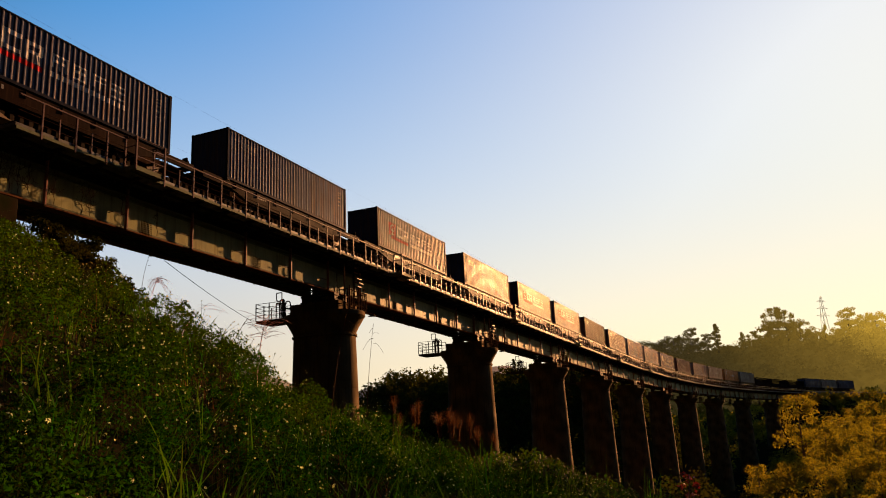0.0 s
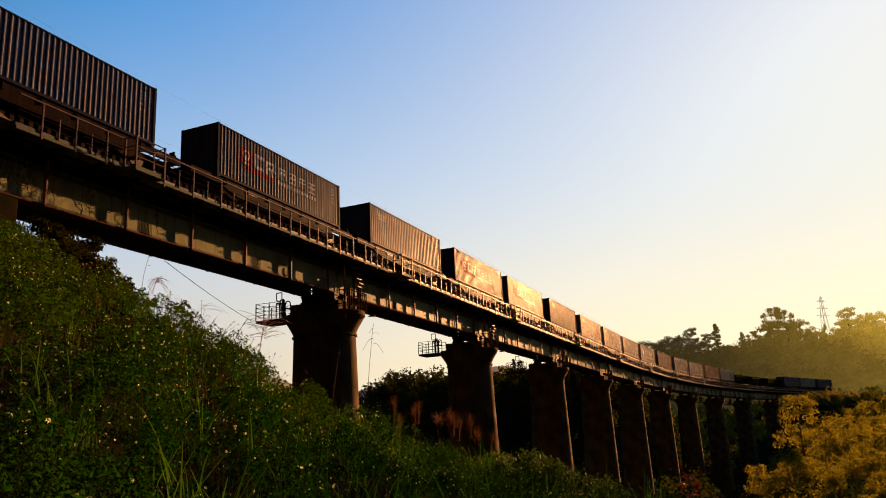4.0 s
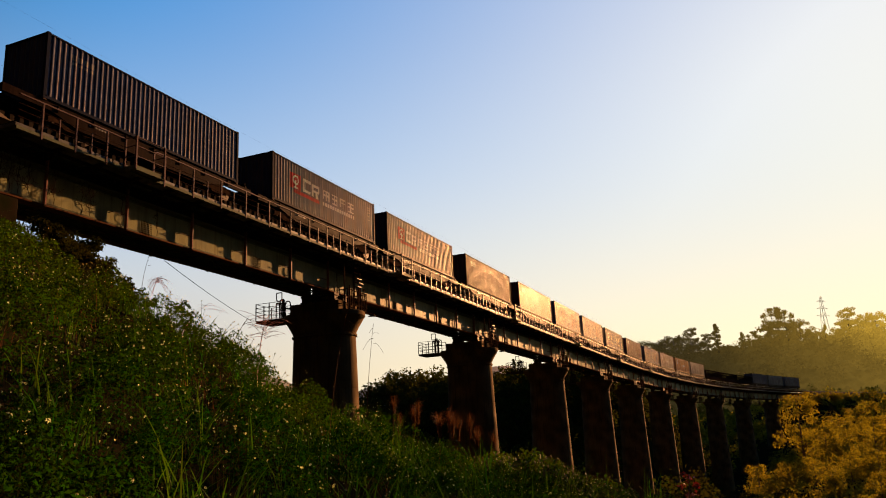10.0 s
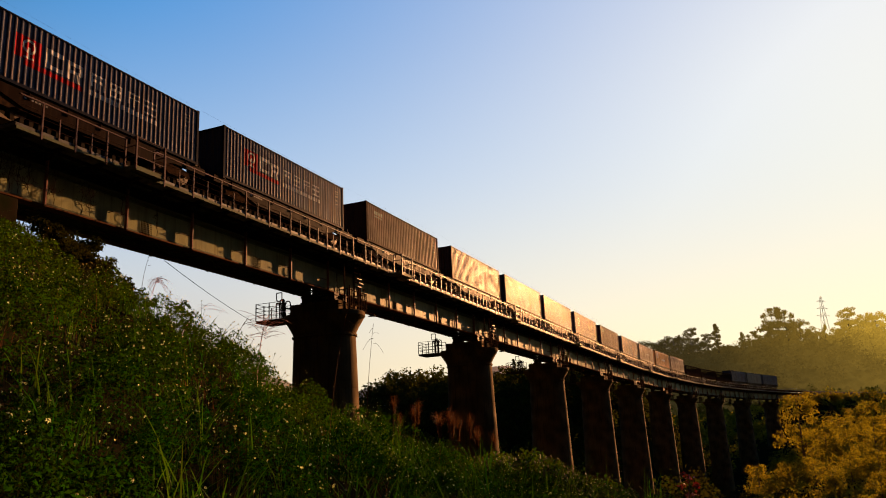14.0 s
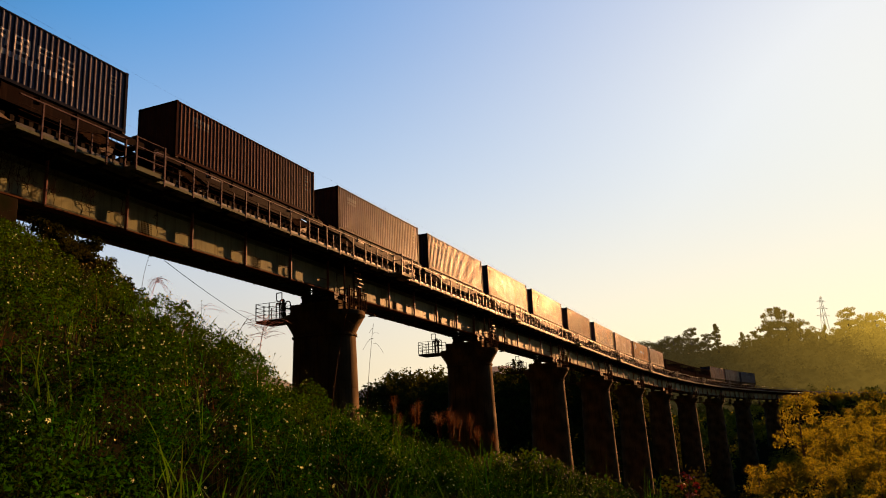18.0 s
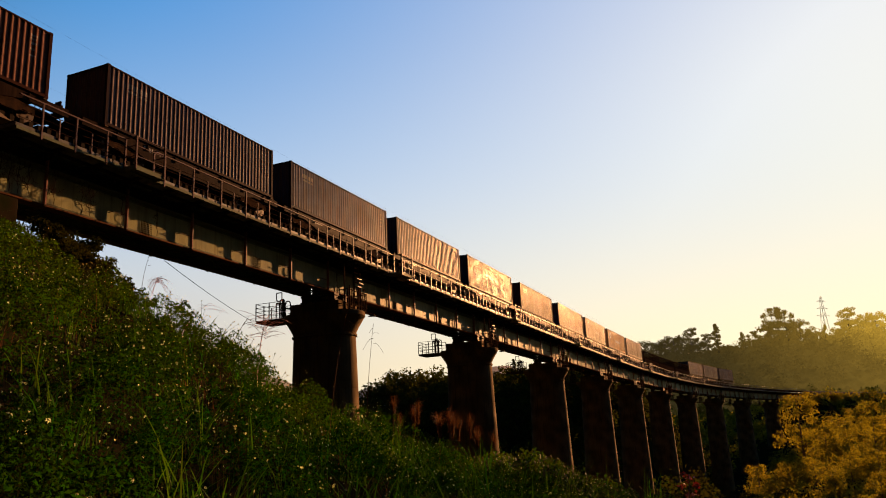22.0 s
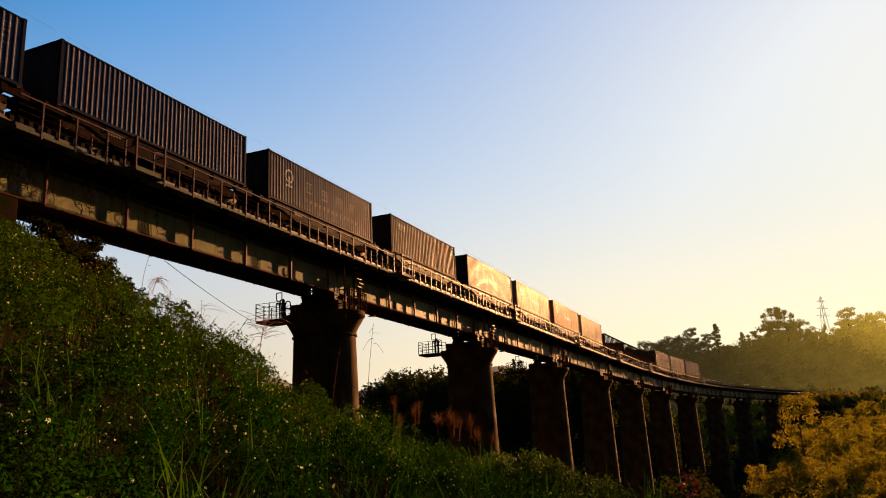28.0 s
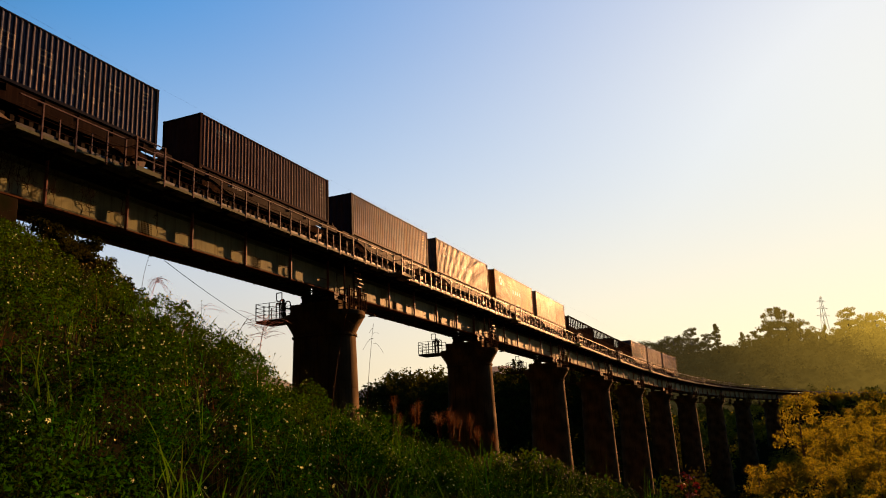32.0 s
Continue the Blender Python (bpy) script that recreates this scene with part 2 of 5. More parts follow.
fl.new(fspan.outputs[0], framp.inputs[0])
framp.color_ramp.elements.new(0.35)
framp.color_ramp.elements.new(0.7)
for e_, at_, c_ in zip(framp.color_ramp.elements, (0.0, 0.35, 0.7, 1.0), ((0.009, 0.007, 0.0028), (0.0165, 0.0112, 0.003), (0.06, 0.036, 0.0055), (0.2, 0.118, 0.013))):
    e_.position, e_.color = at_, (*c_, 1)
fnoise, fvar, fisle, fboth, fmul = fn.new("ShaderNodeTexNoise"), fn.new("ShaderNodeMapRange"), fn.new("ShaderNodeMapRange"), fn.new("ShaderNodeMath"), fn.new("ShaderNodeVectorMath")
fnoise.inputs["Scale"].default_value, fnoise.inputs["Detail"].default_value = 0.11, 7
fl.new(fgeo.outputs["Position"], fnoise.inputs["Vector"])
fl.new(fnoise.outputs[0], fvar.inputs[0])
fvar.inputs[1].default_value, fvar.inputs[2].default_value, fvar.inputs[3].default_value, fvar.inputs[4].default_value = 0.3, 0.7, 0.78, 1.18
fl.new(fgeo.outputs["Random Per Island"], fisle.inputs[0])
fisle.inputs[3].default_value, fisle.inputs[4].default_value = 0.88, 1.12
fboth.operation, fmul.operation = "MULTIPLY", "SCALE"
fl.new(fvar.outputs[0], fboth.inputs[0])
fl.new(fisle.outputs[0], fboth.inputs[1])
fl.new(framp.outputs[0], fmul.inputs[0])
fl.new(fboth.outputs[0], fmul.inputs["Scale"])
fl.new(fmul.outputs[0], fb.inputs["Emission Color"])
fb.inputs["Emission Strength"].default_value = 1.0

# ---- mesh helpers ----


def mesh_of(bm, name, material):
    me = bpy.data.meshes.new(name)
    bm.to_mesh(me)
    bm.free()
    for m in material if isinstance(material, (list, tuple)) else [material]:
        me.materials.append(m)
    return me


def part(name, bm, material, parent, label=""):
    """Links a bmesh, or a mesh already made, as one mesh object under a thing or a part."""
    me = bm if isinstance(bm, bpy.types.Mesh) else mesh_of(bm, name, material)
    ob = new(name, me)
    ob.parent = parent
    return tagged(ob, label) if label else ob


def thing(name, m, label, category, group="", kind=""):
    ob = new(name)
    ob.empty_display_size = 0.2
    ob.matrix_world = m
    return tagged(ob, label, category, group, kind)


def box(bm, x0, x1, y0, y1, z0, z1, bevel=0.0):
    r = bmesh.ops.create_cube(bm, size=1, matrix=Matrix.LocRotScale(((x0 + x1) / 2, (y0 + y1) / 2, (z0 + z1) / 2), None, (abs(x1 - x0), abs(y1 - y0), abs(z1 - z0))))
    if bevel:
        es = {e for v in r["verts"] for e in v.link_edges}
        bmesh.ops.bevel(bm, geom=list(es), offset=bevel, segments=1, affect="EDGES")
    return bm


def boxes(*rows, bevel=0.0):
    bm = bmesh.new()
    for r in rows:
        box(bm, *r, bevel=bevel)
    return bm


def rounded(ob):
    """Smooth shading over its curves, with the sharp edges kept."""
    me = ob.data
    me.polygons.foreach_set("use_smooth", np.ones(len(me.polygons), bool))
    me.set_sharp_from_angle(angle=radians(32))
    return ob


def rod(bm, a, b, r, sides=6):
    a, b = Vector(a), Vector(b)
    d = b - a
    m = Matrix.Translation((a + b) / 2) @ d.to_track_quat("Z", "Y").to_matrix().to_4x4()
    bmesh.ops.create_cone(bm, cap_ends=True, segments=sides, radius1=r, radius2=r, depth=d.length, matrix=m)
    return bm


def rods(r, *ends, sides=6):
    bm = bmesh.new()
    for a, b in ends:
        rod(bm, a, b, r, sides)
    return bm


def loft(rings, cap=True):
    """A skin over rings of equal counts of points."""
    bm = bmesh.new()
    vs = [[bm.verts.new(p) for p in ring] for ring in rings]
    k = len(rings[0])
    for a, b in zip(vs, vs[1:]):
        for i in range(k):
            bm.faces.new((a[i], a[(i + 1) % k], b[(i + 1) % k], b[i]))
    if cap:
        bm.faces.new(vs[0][::-1])
        bm.faces.new(vs[-1])
    return bm


def raw_mesh(name, verts, faces, material, smooth=False):
    """A mesh from numpy arrays, all faces with equal counts of corners."""
    me = bpy.data.meshes.new(name)
    verts, faces = np.asarray(verts, np.float32), np.asarray(faces, np.int32)
    nf, k = faces.shape
    me.vertices.add(len(verts))
    me.vertices.foreach_set("co", verts.ravel())
    me.loops.add(nf * k)
    me.loops.foreach_set("vertex_index", faces.ravel())
    me.polygons.add(nf)
    me.polygons.foreach_set("loop_start", np.arange(nf, dtype=np.int32) * k)
    if smooth:
        me.polygons.foreach_set("use_smooth", np.ones(nf, bool))
    me.update(calc_edges=True)
    me.materials.append(material)
    return me


# ---- the line: straight, then easing into a bend to the right ----
Z0 = 1.6
RAIL_Z, BED_Z = 14.6, 14.18
HEAD, BEND, BEND_AT, EASE = 0.40153, 0.0025337, 162.886, 93.77
_s = np.arange(-40.0, 520.0, 0.25)
_d = np.clip(_s - BEND_AT, 0, None)
_a = HEAD + BEND * np.where(_d < EASE, _d * _d / (2 * EASE), _d - EASE / 2)
_x = np.concatenate([[0], np.cumsum(np.sin((_a[1:] + _a[:-1]) / 2) * 0.25)])
_y = np.concatenate([[0], np.cumsum(np.cos((_a[1:] + _a[:-1]) / 2) * 0.25)])
_x += -49.405 - np.interp(0, _s, _x) - 1.219 * math.cos(HEAD)
_y += -51.182 - np.interp(0, _s, _y) + 1.219 * math.sin(HEAD)


def line(s, d=0.0):
    """The place on the line s metres along and d metres to its right, and the heading."""
    a = float(np.interp(s, _s, _a))
    return float(np.interp(s, _s, _x)) + d * math.cos(a), float(np.interp(s, _s, _y)) - d * math.sin(a), a


def on_line(s, z=0.0, d=0.0):
    """A pose with its x axis along the line, y to its left."""
    x, y, a = line(s, d)
    return pose(x, y, z, 0, 0, 90 - math.degrees(a))


def chord(s0, s1, z):
    (x0, y0, _), (x1, y1, _) = line(s0), line(s1)
    return pose(x0, y0, z, 0, 0, math.degrees(math.atan2(y1 - y0, x1 - x0)))


SPAN, FIRST = 24.65, 84.85
SPANS = 11
LAST = FIRST + SPAN * SPANS

# ---- ground: a bank in front, a deep valley under the viaduct, wooded hills round it ----


def wave(x, y, k, seed):
    r = np.random.RandomState(seed)
    out = 0.0
    for i in range(5):
        a = r.uniform(0, 6.283)
        f = k * (1.0 + 0.7 * i)
        out = out + np.sin(f * (x * math.cos(a) + y * math.sin(a)) + r.uniform(0, 6.283)) / (1 + 0.7 * i)
    return out / 2.2


def step(v, a, b):
    t = np.clip((v - a) / (b - a), 0, 1)
    return t * t * (3 - 2 * t)


def slope(r, az):
    """A long hillside from the valley floor to the crest, steeper where the valley reaches in under the viaduct."""
    w = step(az, 20, 25)
    easy = np.interp(r, (105, 120, 262, 385, 430, 600, 640), (0, 0.01, 0.22, 0.4, 0.46, 0.97, 1.0))
    steep = np.interp(r, (205, 225, 300, 385, 430, 600, 640), (0, 0.03, 0.26, 0.4, 0.46, 0.97, 1.0))
    return w * easy + (1 - w) * steep


def ground_z(x, y):
    x, y = np.asarray(x, float), np.asarray(y, float)
    bank = 0.95 - 0.58 * np.minimum(x, 0) - 0.24 * np.maximum(x, 0) - 0.06 * np.maximum(11 - y, 0) - 0.13 * np.maximum(y - 11, 0)
    bank = np.minimum(bank, 12.5 + 0.02 * np.abs(x)) + 0.12 * wave(x, y, 0.9, 3)
    floor = -13.0 + 1.2 * wave(x, y, 0.03, 5)
    z = np.logaddexp(bank * 0.8, floor * 0.8) / 0.8
    r, az = np.hypot(x, y), np.degrees(np.arctan2(x, y))
    # a wooded ridge across the valley
    ridge = 27.0 * step(r, 120, 215) * step(az, 18, 11) * step(az, -12, -3) * step(y, -20, 60)
    ridge = ridge * (1 + 0.10 * wave(x, y, 0.03, 8))
    # the hill that the line runs into
    hill = 68 * (0.95 + 0.05 * step(az, 18, 22)) * slope(r, az) * step(az, 5, 11) * step(az, 120, 75) * (1 - 0.85 * step(az, 30, 34))
    hill = hill * (1 + 0.06 * wave(x, y, 0.016, 11))
    # an unseen steep valley side, added behind and beside the viewpoint to block sky light
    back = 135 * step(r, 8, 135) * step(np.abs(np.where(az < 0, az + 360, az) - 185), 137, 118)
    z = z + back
    # an unseen spur of the valley side, added beside the view towards the sun to shade the bank
    shade_spur = 22 * np.exp(-0.5 * ((x - 54) ** 2 / 9 ** 2 + (y - 67) ** 2 / 12 ** 2))
    # the swell of the bank's crest, and the dip beside it
    swell = 0.28 * np.exp(-((az + 17.5) / 5.0) ** 2 - ((r - 12.5) / 2.6) ** 2)
    dip = 0.24 * np.exp(-((az + 9.6) / 2.2) ** 2 - ((r - 11.5) / 3.0) ** 2)
    return z + np.maximum(ridge, hill) + shade_spur + swell - dip


def axis(n, reach, near):
    t = np.linspace(-1, 1, n)
    return np.sinh(t * math.asinh(reach / near)) * near


gx, gy = axis(260, 4500, 6), axis(260, 4500, 6) + 12
GX, GY = np.meshgrid(gx, gy)
GZ = ground_z(GX, GY)
# the cutting for the line at both ends of the viaduct
keep = np.ones_like(GZ)
for s_a, s_b in ((FIRST - 70, FIRST - 9.0), (LAST + 2.0, LAST + 78)):
    ss = np.arange(s_a, s_b, 2.0)
    px, py = np.interp(ss, _s, _x), np.interp(ss, _s, _y)
    dist = np.min(np.hypot(GX[..., None] - px, GY[..., None] - py), -1)
    w = step(dist, 9, 4)
    GZ = GZ * (1 - w) + w * (BED_Z - 0.9)
k = np.arange(GX.size).reshape(GX.shape)
quads = np.stack([k[:-1, :-1], k[:-1, 1:], k[1:, 1:], k[1:, :-1]], -1).reshape(-1, 4)
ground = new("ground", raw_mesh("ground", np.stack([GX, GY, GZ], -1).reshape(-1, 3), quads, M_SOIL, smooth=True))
tagged(ground, "dark soil of a steep valley between wooded hills", "ground", kind="structure")

# blue mountains far off
mt = []
mf = []
for i in range(80):
    a = radians(-70 + i * 1.4)
    h = 225 + 40 * math.sin(i * 0.37) + 22 * math.sin(i * 1.1 + 1) + 9 * math.sin(i * 2.9)
    for rr_, hh in ((1900, -20), (2300, h * 0.6), (2700, h), (3200, h * 0.3)):
        mt.append((rr_ * math.sin(a), rr_ * math.cos(a), hh))
for i in range(79):
    for j in range(3):
        mf.append((i * 4 + j, i * 4 + j + 1, i * 4 + j + 5, i * 4 + j + 4))
tagged(new("mountains", raw_mesh("mountains", mt, mf, M_ROCK, True)), "blue distant mountains beyond the valley", "mountain", kind="structure")

# the far wooded hillside, a plain backdrop far behind the line, the low sun's haze painted into its emission
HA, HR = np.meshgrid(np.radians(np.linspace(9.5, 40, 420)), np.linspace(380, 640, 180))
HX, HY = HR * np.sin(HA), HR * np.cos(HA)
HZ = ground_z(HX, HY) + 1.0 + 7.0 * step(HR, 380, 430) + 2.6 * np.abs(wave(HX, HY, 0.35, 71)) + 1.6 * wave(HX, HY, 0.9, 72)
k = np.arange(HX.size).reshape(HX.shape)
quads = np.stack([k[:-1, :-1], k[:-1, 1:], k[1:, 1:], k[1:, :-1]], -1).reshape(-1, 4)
tagged(new("backdrop", raw_mesh("backdrop", np.stack([HX, HY, HZ], -1).reshape(-1, 3), quads, M_FAR, True)), "far wooded hillside with low evening haze painted as glow", "hillside", kind="structure")

# ---- viaduct piers ----


def stadium(length, width, z, n=10, cx=0.0):
    """A ring with round ends: length across the line (y), width along it (x)."""
    r, h = width / 2, (length - width) / 2
    ring = []
    for sgn in (1, -1):
        for i in range(n + 1):
            a = math.pi * i / n
            ring.append((cx + r * math.cos(a) * sgn, sgn * h + r * math.sin(a) * sgn, z))
    return ring


CAP_Z = 10.22


def build_pier(foot):
    """foot: the z at which it meets the ground."""
    t = thing("viaduct_pier", Matrix(), "tall stained concrete bridge pier with round ends and a flared cap", "bridge pier", "piers of the viaduct")
    top = CAP_Z - 1.52

    def grow(z):
        return 0.028 * (top - z)
    zs = [top, top - 3.2, top - 6.4, top - 9.6, top - 12.8, top - 16, foot - 1.0]
    zs = [z for z in zs if z >= foot - 1.0]
    for a, b in zip(zs, zs[1:]):
        bm = loft([stadium(4.12 + 2 * grow(b), 2.75 + 2 * grow(b), b), stadium(4.12 + 2 * grow(a), 2.75 + 2 * grow(a), a - 0.03), stadium(4.06 + 2 * grow(a), 2.69 + 2 * grow(a), a - 0.015), stadium(4.06 + 2 * grow(a), 2.69 + 2 * grow(a), a)])
        rounded(part("shaft_lift", bm, M_CONCRETE, t))
    rounded(part("collar", loft([stadium(4.12, 2.75, top), stadium(4.3, 2.95, top + 0.03), stadium(4.3, 2.95, top + 0.16), stadium(4.12, 2.75, top + 0.19)]), M_CONCRETE, t))
    rounded(part("flared_cap", loft([stadium(4.1, 2.73, top + 0.19), stadium(4.55, 2.9, top + 0.6), stadium(5.35, 3.2, top + 1.2), stadium(5.45, 3.25, top + 1.24), stadium(5.45, 3.25, top + 1.49), stadium(5.39, 3.19, top + 1.52)]), M_CONCRETE, t, "flared concrete cap with a square lip"))
    part("bearing_plinth", boxes((-1.2, 1.2, -1.75, 1.75, CAP_Z, CAP_Z + 0.62), bevel=0.03), M_CONCRETE, t)
    for y in (-0.95, 0.95):
        for x in (-0.55, 0.55):
            part("bearing", boxes((x - 0.28, x + 0.28, y - 0.32, y + 0.32, CAP_Z + 0.62, CAP_Z + 0.78), (x - 0.2, x + 0.2, y - 0.26, y + 0.26, CAP_Z + 0.78, CAP_Z + 1.05), (x - 0.26, x + 0.26, y - 0.3, y + 0.3, CAP_Z + 1.05, CAP_Z + 1.185)), M_STEEL, t, "rusty steel bearing")
    # inspection platform hung out over the far end, with its guard rail
    y0, y1, x0, x1 = 2.6, 4.65, -0.85, 0.85
    bm = boxes((x0, x1, y0, y1, CAP_Z - 0.1, CAP_Z - 0.04), (x0, x1, y1 - 0.08, y1, CAP_Z - 0.2, CAP_Z - 0.1), (x0, x1, y0, y0 + 0.08, CAP_Z - 0.2, CAP_Z - 0.1), (x0, x0 + 0.08, y0, y1, CAP_Z - 0.2, CAP_Z - 0.1), (x1 - 0.08, x1, y0, y1, CAP_Z - 0.2, CAP_Z - 0.1))
    plat = part("platform", bm, M_STEEL, t, "steel inspection platform")
    for x, y in ((x0, y0), (x0, (y0 + y1) / 2), (x0, y1), (0, y1), (x1, y1), (x1, (y0 + y1) / 2), (x1, y0)):
        part("guard_post", boxes((x - 0.025, x + 0.025, y - 0.025, y + 0.025, CAP_Z - 0.04, CAP_Z + 1.08)), M_STEEL, plat)
    for z in (0.28, 0.54, 0.8, 1.06):
        part("guard_bar", rods(0.018, ((x0, y0, CAP_Z + z), (x0, y1, CAP_Z + z)), ((x0, y1, CAP_Z + z), (x1, y1, CAP_Z + z)), ((x1, y1, CAP_Z + z), (x1, y0, CAP_Z + z))), M_STEEL, plat)
    # bent pipes that rise from the platform in hoops
    for x, y, wd, hh in ((-0.55, 2.72, 0.3, 1.2), (-0.1, 2.95, 0.34, 1.35), (0.35, 2.8, 0.42, 1.28), (-0.3, 3.2, 0.26, 1.1), (0.5, 3.3, 0.3, 1.2)):
        arc = [Vector((x, y + wd / 2 - wd / 2 * math.cos(k_ * math.pi / 6), CAP_Z + hh - wd / 2 + wd / 2 * math.sin(k_ * math.pi / 6))) for k_ in range(7)]
        arc = [Vector((x, y, CAP_Z - 0.04))] + arc + [Vector((x, y + wd, CAP_Z - 0.04))]
        part("hanger", rods(0.04, *zip(arc, arc[1:])), M_BOGIE, t, "bent steel hanger hoop")
    loop = [Vector((0.1, y, CAP_Z + z)) for y, z in ((3.3, 1.3), (3.3, 1.85), (3.72, 1.85), (3.72, 1.38), (3.62, 1.3), (3.3, 1.3), (3.12, 1.2))]
    part("hanger", rods(0.035, *zip(loop, loop[1:])), M_BOGIE, t, "square bent pipe loop")
    part("pipe_clamp", rods(0.06, ((-0.3, 2.7, CAP_Z + 1.0), (-0.3, 3.45, CAP_Z + 1.06)), ((0.1, 2.7, CAP_Z + 0.72), (0.1, 3.3, CAP_Z + 0.8))), M_BOGIE, t)
    # upright cage with a ladder on the near side
    cage = part("ladder", rods(0.035, ((-0.25, -2.35, CAP_Z - 0.02), (-0.25, -2.35, 13.3)), ((0.25, -2.35, CAP_Z - 0.02), (0.25, -2.35, 13.3)), *[((-0.25, -2.35, CAP_Z + 0.3 * i), (0.25, -2.35, CAP_Z + 0.3 * i)) for i in range(1, 10)]), M_BOGIE, t, "rusty steel access ladder")
    for k2, x in enumerate((-1.15, -0.9, -0.65, -0.45, 0.05, 0.45, 0.65, 0.9, 1.15)):
        part("cage_post", boxes((x - 0.035, x + 0.035, -2.43, -2.37, CAP_Z, CAP_Z + (1.5 if k2 % 2 else 1.25))), M_BOGIE, cage)
    for x in (-0.8, 0.35, 1.0):
        part("cage_upright", boxes((x - 0.04, x + 0.04, -2.0, -1.92, CAP_Z, 13.25)), M_BOGIE, cage)
    for z in (0.35, 0.75, 1.2):
        part("cage_bar", rods(0.025, ((-1.2, -2.4, CAP_Z + z), (1.2, -2.4, CAP_Z + z)), ((-1.2, -2.4, CAP_Z + z), (-1.2, -1.6, CAP_Z + z)), ((1.2, -2.4, CAP_Z + z), (1.2, -1.6, CAP_Z + z))), M_BOGIE, cage)
    # pipe bends, sunlight on them put into a pale colour
    for z, x in ((1.55, 0.3), (1.8, 0.55), (2.05, 0.3)):
        part("cable_loop", rods(0.045, ((x - 0.35, -2.42, CAP_Z + z), (x + 0.25, -2.42, CAP_Z + z)), ((x + 0.25, -2.42, CAP_Z + z), (x + 0.25, -2.0, CAP_Z + z - 0.12)), ((x - 0.35, -2.42, CAP_Z + z), (x - 0.35, -2.42, CAP_Z + z - 0.2))), M_SLAB, cage, "pipe bend painted pale as if sunlit")
    part("drip_pipe", rods(0.05, ((1.0, -2.62, CAP_Z - 0.25), (1.0, -3.1, CAP_Z - 0.28))), M_STEEL, t)
    return t


for i in range(1, SPANS):
    x, y, a = line(FIRST + SPAN * i)
    p = build_pier(float(ground_z(x, y)))
    p.matrix_world = pose(x, y, 0, 0, 0, 90 - math.degrees(a))

# abutments: a breast wall with a ledge, and sloping wing walls
for s, sgn in ((FIRST, -1), (LAST, 1)):
    t = thing("abutment", on_line(s), "darkened concrete abutment at the end of the viaduct", "abutment", "abutments", kind="structure")
    a, b = (0.7 * sgn, -0.3 * sgn)
    # the walls' darkness is painted shade in the concrete colour
    part("breast_wall", boxes((min(a, b), max(a, b), -2.6, 2.6, 2.0, CAP_Z + 0.62), bevel=0.04), M_SHADED_CONCRETE, t)
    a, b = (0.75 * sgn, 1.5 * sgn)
    part("back_wall", boxes((min(a, b), max(a, b), -2.6, 2.6, 2.0, BED_Z - 0.1), bevel=0.04), M_SHADED_CONCRETE, t)
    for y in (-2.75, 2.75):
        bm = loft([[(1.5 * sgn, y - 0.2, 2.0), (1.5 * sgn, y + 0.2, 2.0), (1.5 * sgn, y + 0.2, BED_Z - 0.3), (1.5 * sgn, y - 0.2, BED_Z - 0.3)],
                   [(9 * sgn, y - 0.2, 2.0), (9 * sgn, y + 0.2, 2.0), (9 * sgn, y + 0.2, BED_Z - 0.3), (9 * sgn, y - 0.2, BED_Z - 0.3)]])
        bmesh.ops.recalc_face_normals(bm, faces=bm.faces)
        part("wing_wall", bm, M_SHADED_CONCRETE, t)
    for y in (-1.1, 1.1):
        x = -0.12 * sgn
        part("bearing", boxes((x - 0.17, x + 0.17, y - 0.3, y + 0.3, CAP_Z + 0.62, CAP_Z + 1.185)), M_STEEL, t)

# ---- girder spans ----
SOFFIT, TOPF = 11.42, 12.98   # underside and top of the plate girders
POSTS = [1.11, 2.66, 4.2, 7.5, 9.37, 11.36, 13.29, 15.28, 17.27, 19.15, 21.04, 22.56, 24.2]
EDGE, OUT = 2.45, 3.06          # railing and refuge, from the middle of the line
DECK = 13.73                    # top of the walkway slabs


